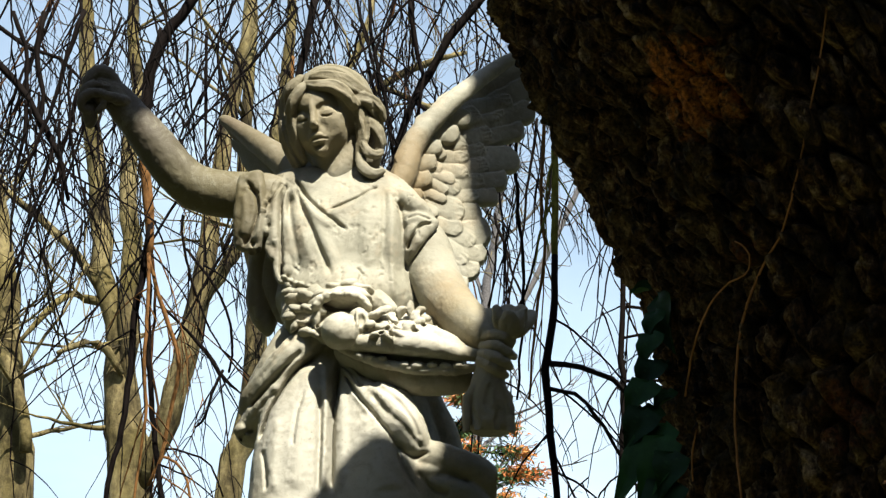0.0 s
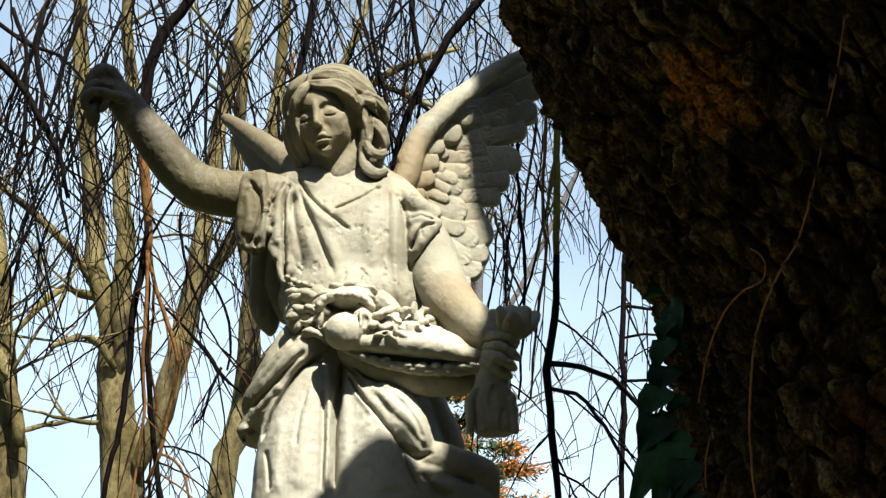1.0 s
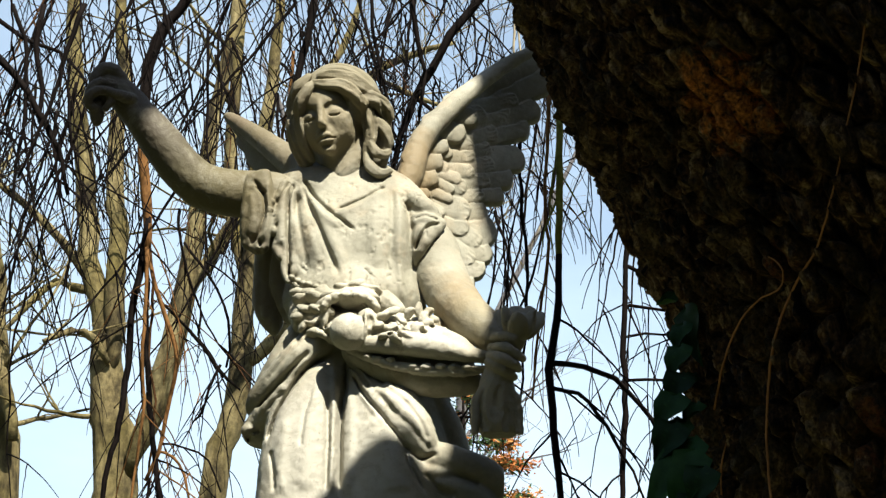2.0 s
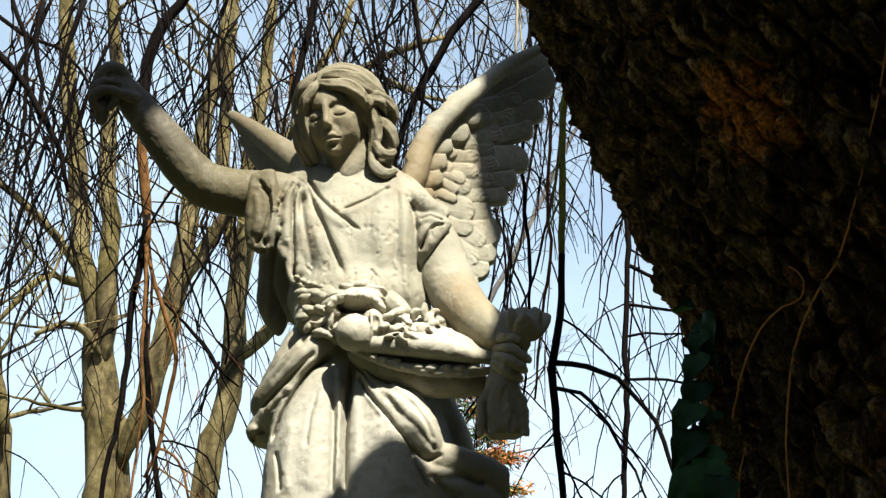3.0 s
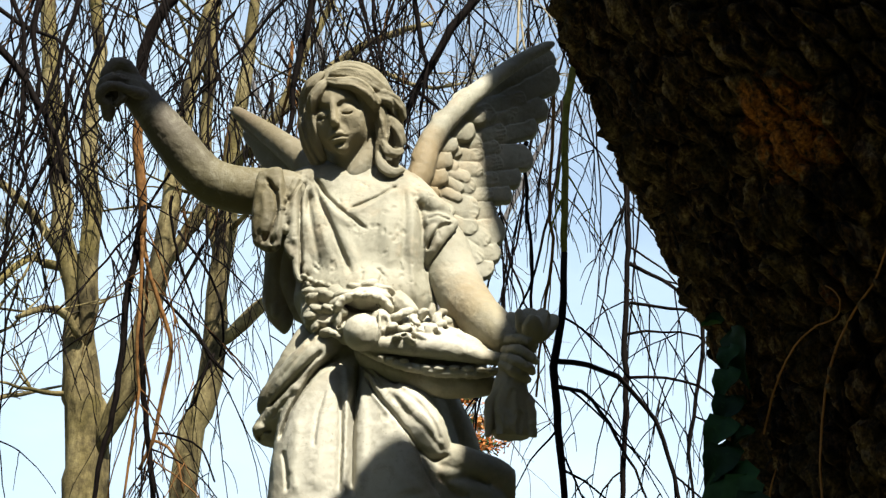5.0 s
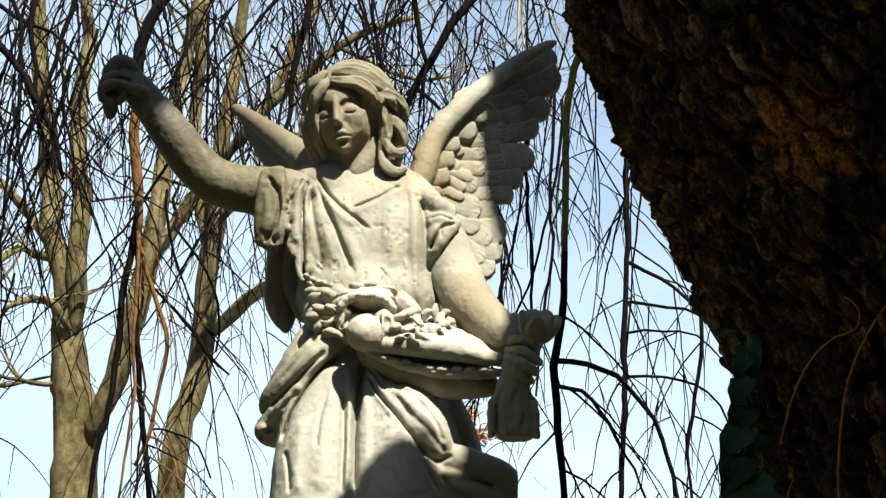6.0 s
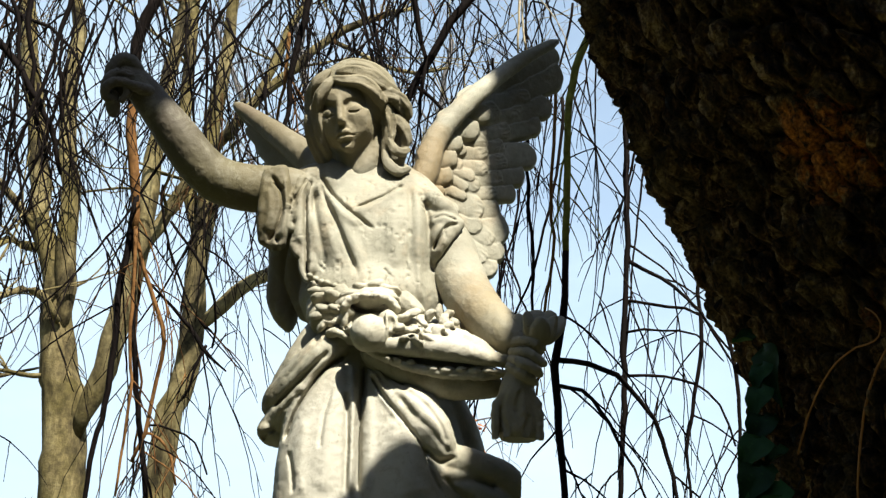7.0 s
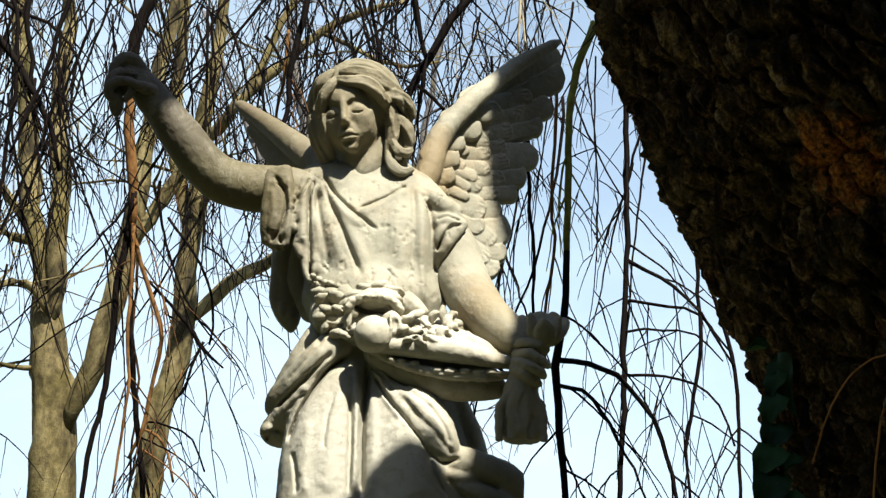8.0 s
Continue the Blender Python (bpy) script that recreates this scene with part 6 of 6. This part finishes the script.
# ---- bare trees beyond ----
def bare_tree(stems, label, twigs=60, material=TREE_BARK, size=1.0, name="bare_tree", group="bare trees beyond the graves"):
    """A leafless tree: stems are lines of points with radii; the first is the trunk. Finer limbs grow from them."""
    root = tagged(new(name), label, "tree" if name == "bare_tree" else "shrub", group)
    local = np.random.default_rng(len(stems) * 7 + twigs)
    base = np.array(stems[0][0][0])
    root.location = base
    lines = []
    for i, (pts, radii) in enumerate(stems):
        p, r = spline(pts, radii, 0.25)
        p[1:-1] += local.normal(0, 0.012, p[1:-1].shape)
        Tubes().add(p - base, r, 12, 0.06, local).build("trunk" if i == 0 else "limb", material, root)
        lines.append((p, r))
    def grow(t, at, way, length, r, depth):
        n = 8
        pts = [np.array(at)]
        for _ in range(n):
            way = way + local.normal(0, 0.16, 3) + np.array([0, 0, 0.05])
            way /= np.linalg.norm(way)
            pts.append(pts[-1] + way * length / n)
        t.add(np.array(pts) - base, np.linspace(r, max(r * 0.25, 0.004), n + 1), 5 if r > 0.02 else 3)
        if depth:
            for _ in range(int(local.integers(2, 5))):
                k = int(local.integers(2, n + 1))
                side = local.normal(0, 1, 3) * (1, 0.7, 0.7)
                grow(t, pts[k], way * 0.7 + side / np.linalg.norm(side) * 0.8, length * (0.35 + 0.3 * local.random()), max(r * 0.42, 0.0048), depth - 1)

    for _ in range(twigs):
        p, r = lines[int(local.integers(0, len(lines)))]
        k = int(len(p) * (1 - 0.55 * local.random() ** 1.3)) - 1
        side = local.normal(0, 1, 3) * (1, 0.6, 0.4) + np.array([0, 0, 0.5])
        t = Tubes()
        grow(t, p[k], side / np.linalg.norm(side), size * (1.0 + 1.6 * local.random()), min(r[k] * 0.35, 0.035), 2)
        t.build("branch", material, root)
    return root


def foot(p, spread=0.0):
    """The point on the ground under p."""
    return (p[0] + spread, p[1], -0.1)


bare_tree([
    ([foot((-2.979, 17.900, 2.464)), (-3.081, 17.900, 4.697), (-3.163, 17.900, 5.382), (-3.224, 17.900, 5.955), (-3.288, 17.900, 6.480), (-3.455, 17.900, 7.075), (-3.532, 17.900, 7.927), (-3.662, 17.900, 8.739), (-3.762, 17.900, 9.637), (-3.873, 17.900, 11.032), (-4.037, 17.900, 12.916)], [0.28, 0.215, 0.19, 0.16, 0.115, 0.105, 0.10, 0.09, 0.075, 0.06, 0.03]),
    ([(-3.155, 17.800, 5.816), (-3.131, 17.800, 6.277), (-3.153, 17.800, 6.746), (-3.181, 17.900, 7.375), (-3.257, 18.000, 8.146), (-3.229, 18.000, 9.095), (-3.285, 18.000, 10.073), (-3.312, 18.000, 11.769)], [0.05, 0.10, 0.10, 0.095, 0.085, 0.07, 0.055, 0.03]),
    ([(-2.943, 17.800, 4.800), (-2.794, 17.700, 5.169), (-2.619, 17.600, 5.708), (-2.476, 17.600, 6.335), (-2.386, 17.600, 6.976), (-2.320, 17.600, 7.571), (-2.219, 17.700, 8.524), (-2.055, 17.800, 9.579), (-1.976, 17.800, 11.167)], [0.05, 0.11, 0.12, 0.115, 0.10, 0.09, 0.075, 0.06, 0.03]),
    ([(-2.428, 17.600, 6.566), (-2.241, 17.600, 6.857), (-2.082, 17.600, 7.181), (-1.854, 17.500, 7.533)], [0.08, 0.07, 0.055, 0.04]),
    ([(-3.278, 17.900, 6.510), (-3.441, 17.900, 6.688), (-3.738, 17.800, 6.762), (-3.986, 17.700, 6.518), (-4.170, 17.600, 6.232)], [0.04, 0.05, 0.04, 0.035, 0.02]),
    ([(-3.170, 17.700, 5.906), (-3.303, 17.600, 6.140), (-3.508, 17.500, 6.178), (-3.762, 17.400, 6.052)], [0.03, 0.045, 0.035, 0.02]),
    ([(-3.417, 17.900, 6.777), (-3.704, 17.800, 7.166), (-4.106, 17.700, 7.557), (-4.505, 17.600, 7.889)], [0.05, 0.045, 0.04, 0.03]),
], "tall bare grey-green tree forking low into several stems", 24)
bare_tree([
    ([foot((-2.116, 17.900, 2.378)), (-2.138, 17.900, 4.510), (-2.003, 17.900, 5.237), (-1.885, 17.900, 5.865), (-1.854, 17.900, 6.449), (-1.824, 17.900, 7.103), (-1.764, 17.900, 8.019), (-1.614, 17.900, 9.282), (-1.530, 17.900, 11.274)], [0.20, 0.13, 0.125, 0.12, 0.105, 0.10, 0.085, 0.06, 0.03]),
    ([(-1.864, 17.900, 5.923), (-1.600, 17.800, 6.128), (-1.295, 17.800, 6.417), (-0.980, 17.700, 6.562), (-0.531, 17.700, 7.151)], [0.05, 0.075, 0.065, 0.055, 0.03]),
    ([(-1.786, 17.000, 7.256), (-1.533, 16.600, 7.510), (-1.213, 16.500, 7.830), (-0.896, 16.500, 8.167), (-0.576, 16.500, 8.450), (-0.251, 16.500, 8.641), (0.241, 16.500, 8.800)], [0.05, 0.05, 0.048, 0.044, 0.040, 0.034, 0.02]),
    ([(-1.306, 16.500, 7.703), (-1.112, 16.500, 8.119), (-0.968, 16.500, 8.529), (-0.774, 16.500, 8.945), (-0.645, 16.500, 9.486)], [0.03, 0.038, 0.036, 0.034, 0.02]),
    ([(-0.576, 16.500, 8.450), (-0.139, 16.500, 8.232), (0.241, 16.500, 8.131), (0.566, 16.500, 8.191)], [0.022, 0.022, 0.018, 0.012]),
    ([(-1.849, 17.900, 6.685), (-2.086, 18.200, 7.942), (-2.057, 18.200, 9.089), (-2.031, 18.200, 10.480)], [0.08, 0.07, 0.06, 0.04]),
], "slender bare tree with mossy yellow-green bark", 24)
bare_tree([
    ([foot((-4.046, 17.600, 2.476)), (-4.143, 17.600, 4.574), (-4.192, 17.600, 5.345), (-4.290, 17.600, 6.023), (-4.346, 17.600, 6.716), (-4.513, 17.600, 7.546), (-4.782, 17.600, 8.959), (-5.060, 17.600, 11.238)], [0.26, 0.19, 0.16, 0.15, 0.13, 0.12, 0.09, 0.04]),
    ([(-3.983, 17.300, 5.062), (-4.037, 17.300, 5.501), (-4.228, 17.300, 5.948), (-4.477, 17.300, 6.402)], [0.06, 0.06, 0.06, 0.05]),
], "bare grey tree trunk with a bent limb", 16)
bare_tree([
    ([foot((-0.4, 27.0, 0)), (-0.4, 27.0, 4), (-0.5, 27.0, 8), (-1.3, 27.0, 13)], [0.15, 0.13, 0.10, 0.05]),
    ([(-0.45, 27, 8), (-1.6, 27, 10.5), (-2.6, 27, 13)], [0.06, 0.05, 0.03]),
], "distant bare tree with fine tangled twigs", 44, TWIG_HAZED)
bare_tree([
    ([foot((0.5, 30.0, 0)), (0.5, 30.0, 4), (0.6, 30.0, 9), (1.3, 30.0, 14)], [0.14, 0.12, 0.09, 0.04]),
    ([(0.55, 30, 8.6), (1.8, 30, 11), (3.0, 30, 13.5)], [0.05, 0.045, 0.03]),
], "distant bare tree with twigs coloured grey for haze", 44, TWIG_HAZED)


# ---- ivy and creeper on the trunk ----
def creeper(pts, radii, label):
    """A thin climbing stem that clings to the bark."""
    p, r = spline(pts, [0.42 * v for v in radii], 0.012)
    p += np.array((-0.001, -0.010, -0.003))
    p[1:-1] += rng.normal(0, 0.0003, p[1:-1].shape)
    ob = Tubes().add(p, r, 7, 0.15, rng).build("creeper", CREEPER, None)
    return tagged(ob, label, "vine", "creepers on the old trunk")


creeper([(0.368, 2.262, 1.955), (0.364, 2.263, 2.011), (0.361, 2.256, 2.081), (0.364, 2.231, 2.154), (0.372, 2.203, 2.208), (0.388, 2.166, 2.252), (0.409, 2.115, 2.289), (0.423, 2.069, 2.349), (0.434, 2.035, 2.408), (0.445, 2.004, 2.466), (0.453, 1.977, 2.526), (0.463, 1.955, 2.581)], [0.0032, 0.0034, 0.0034, 0.0040, 0.0040, 0.0033, 0.0030, 0.0025, 0.0025, 0.0026, 0.0025], "red-brown creeper stem climbing the cracked bark")
creeper([(0.317, 2.374, 2.144), (0.321, 2.336, 2.181), (0.329, 2.295, 2.215), (0.342, 2.254, 2.241), (0.358, 2.216, 2.252), (0.373, 2.189, 2.254), (0.378, 2.173, 2.265), (0.372, 2.169, 2.282), (0.361, 2.178, 2.294)], [0.003, 0.0034, 0.0030, 0.0027, 0.0025, 0.0024, 0.0024, 0.002], "pale creeper stem curling over the cracked bark")
creeper([(0.325, 2.398, 2.036), (0.324, 2.385, 2.071), (0.327, 2.354, 2.095)], [0.0025, 0.003, 0.002], "short pale creeper stem on the cracked bark")


def ivy_leaf(base, tip, width, facing):
    """A pointed ivy leaf, cupped along its middle rib."""
    a, b = np.array(base, float), np.array(tip, float)
    x = b - a
    length = np.linalg.norm(x)
    x /= length
    n = np.array(facing, float)
    n -= x * (n @ x)
    n /= np.linalg.norm(n)
    side = np.cross(n, x)
    v, f = [], []
    m = 9
    for i in range(m + 1):
        u = i / m
        half = width * 0.5 * (math.sin(math.pi * min(1, u**0.55)) ** 0.8 * (1 - 0.35 * u) + 0.14 * max(0, math.sin(5 * math.pi * u)) * (1 - u))
        mid = a + x * length * u - n * 0.10 * length * u * u
        for k, s in enumerate((-1, -0.5, 0, 0.5, 1)):
            v.append(mid + side * half * s + n * (abs(s) * half * 0.35 + 0.004 * math.sin(7 * u + 3 * s)) - n * (0.0012 if s == 0 else 0))
        if i:
            r = (i - 1) * 5
            f += [[r + k, r + k + 1, r + k + 6, r + k + 5] for k in range(4)]
    count = len(v)
    v += [p - n * 0.0012 for p in v]
    f += [[c + count for c in q[::-1]] for q in f]
    return v, f


ivy = tagged(new("ivy"), "dark green ivy leaves clinging to the trunk edge", "ivy")
for base, tip, width, facing in (
    ((0.277, 2.360, 2.105), (0.194, 2.300, 1.989), 0.062, (-0.5, -1, 0.25)),
    ((0.270, 2.320, 2.081), (0.227, 2.280, 1.976), 0.055, (-0.2, -1, 0.1)),
    ((0.271, 2.380, 2.129), (0.234, 2.360, 2.103), 0.034, (-0.3, -1, 0.4)),
    ((0.286, 2.460, 2.309), (0.291, 2.420, 2.216), 0.050, (-0.8, -0.6, 0.1)),
    ((0.292, 2.500, 2.333), (0.250, 2.500, 2.327), 0.036, (-0.3, -0.6, 0.7)),
    ((0.292, 2.440, 2.207), (0.265, 2.420, 2.185), 0.022, (-0.3, -1, 0.2)),
    ((0.288, 2.400, 2.158), (0.263, 2.380, 2.131), 0.034, (-0.6, -1, 0.2)),
    ((0.277, 2.300, 2.055), (0.255, 2.280, 1.994), 0.050, (-0.1, -1, 0.3)),
    ((0.272, 2.300, 2.019), (0.231, 2.270, 1.936), 0.060, (-0.3, -1, 0.2)),
    ((0.273, 2.420, 2.243), (0.250, 2.400, 2.190), 0.042, (-0.6, -1, 0.2)),
    ((0.269, 2.400, 2.199), (0.243, 2.380, 2.151), 0.046, (-0.3, -1, 0.1)),
    ((0.260, 2.380, 2.166), (0.222, 2.360, 2.115), 0.050, (-0.4, -1, 0.3)),
    ((0.252, 2.360, 2.124), (0.219, 2.340, 2.066), 0.052, (-0.2, -1, 0.1)),
    ((0.280, 2.440, 2.279), (0.261, 2.420, 2.233), 0.036, (-0.7, -1, 0.3)),
):
    v, f = ivy_leaf(np.array(base) + (0.013, 0, 0), np.array(tip) + (0.013, 0, 0), width, facing)
    mesh_object("leaf", v, f, IVY, ivy)


# ---- the conifer with rusty tips, beyond the statue ----
def conifer(top, height):
    root = tagged(new("conifer"), "small green conifer with rust-orange branch tips", "tree")
    top = np.array(top)
    root.location = (top[0], top[1], -0.05)
    local = np.random.default_rng(3)
    Tubes().add([(0, 0, 0), (0.02, 0, top[2] * 0.6), (0, 0, top[2])], [0.11, 0.06, 0.012], 9).build("trunk", TWIG_DARK, root)
    z = top[2] - 0.15
    while z > top[2] - height:
        reach = min(0.20 + 0.55 * (top[2] - z), 0.95)
        for i in range(3):
            a = local.random() * 6.283 if i else local.normal(0, 0.3)
            way = np.array([math.cos(a), math.sin(a), -0.12])
            u = np.linspace(0, 1, 9)[:, None]
            p = np.array([0, 0, z + local.normal(0, 0.03)]) + way * reach * u + np.array([0, 0, 0.10]) * reach * u**2
            Tubes().add(p, np.linspace(0.022, 0.006, 9), 5).build("branch", TWIG_DARK, root)
            for name, material, lo, hi, count in (("needles", NEEDLE, 0.30, 0.95, 190), ("rusty_foliage", RUST, 0.55, 1.05, 170)):
                v, f = [], []
                for _ in range(count):
                    t = lo + (hi - lo) * local.random()
                    c = np.array([np.interp(t, u[:, 0], p[:, k]) for k in range(3)]) + local.normal(0, 1, 3) * (0.075, 0.075, 0.050)
                    d = local.normal(0, 1, 3) + way
                    d *= (0.050 + 0.045 * local.random()) / np.linalg.norm(d)
                    s = np.cross(d, local.normal(0, 1, 3))
                    s *= 0.014 / (np.linalg.norm(s) + 1e-9)
                    k = len(v)
                    v += [c - s, c + s, c + d + s * 0.4, c + d - s * 0.4]
                    f.append([k, k + 1, k + 2, k + 3])
                tagged(mesh_object(name, v, f, material, root, smooth=False), kind="stuff")
        z -= 0.34
    return root


conifer((0.45, 24.0, 7.25), 3.2)

for x in (-0.25, 0.0, 0.3):
    base = (-4.838, 26.000, 4.601)
    bare_tree([([foot((base[0] + x, base[1] + 2 * x, 0)), (base[0] + x, base[1] + 2 * x, base[2] - 1.0), (base[0] + x, base[1] + 2 * x, base[2])], [0.12, 0.08, 0.03])], "distant red-brown bare thicket", 14, TWIG_RED, 0.45, "bare_shrub", "red-brown thickets")
base = (-1.230, 26.000, 4.459)
bare_tree([([foot((base[0], base[1], 0)), (base[0], base[1], base[2] - 1.0), base], [0.12, 0.08, 0.03])], "distant red-brown bare thicket", 16, TWIG_RED, 0.45, "bare_shrub", "red-brown thickets")
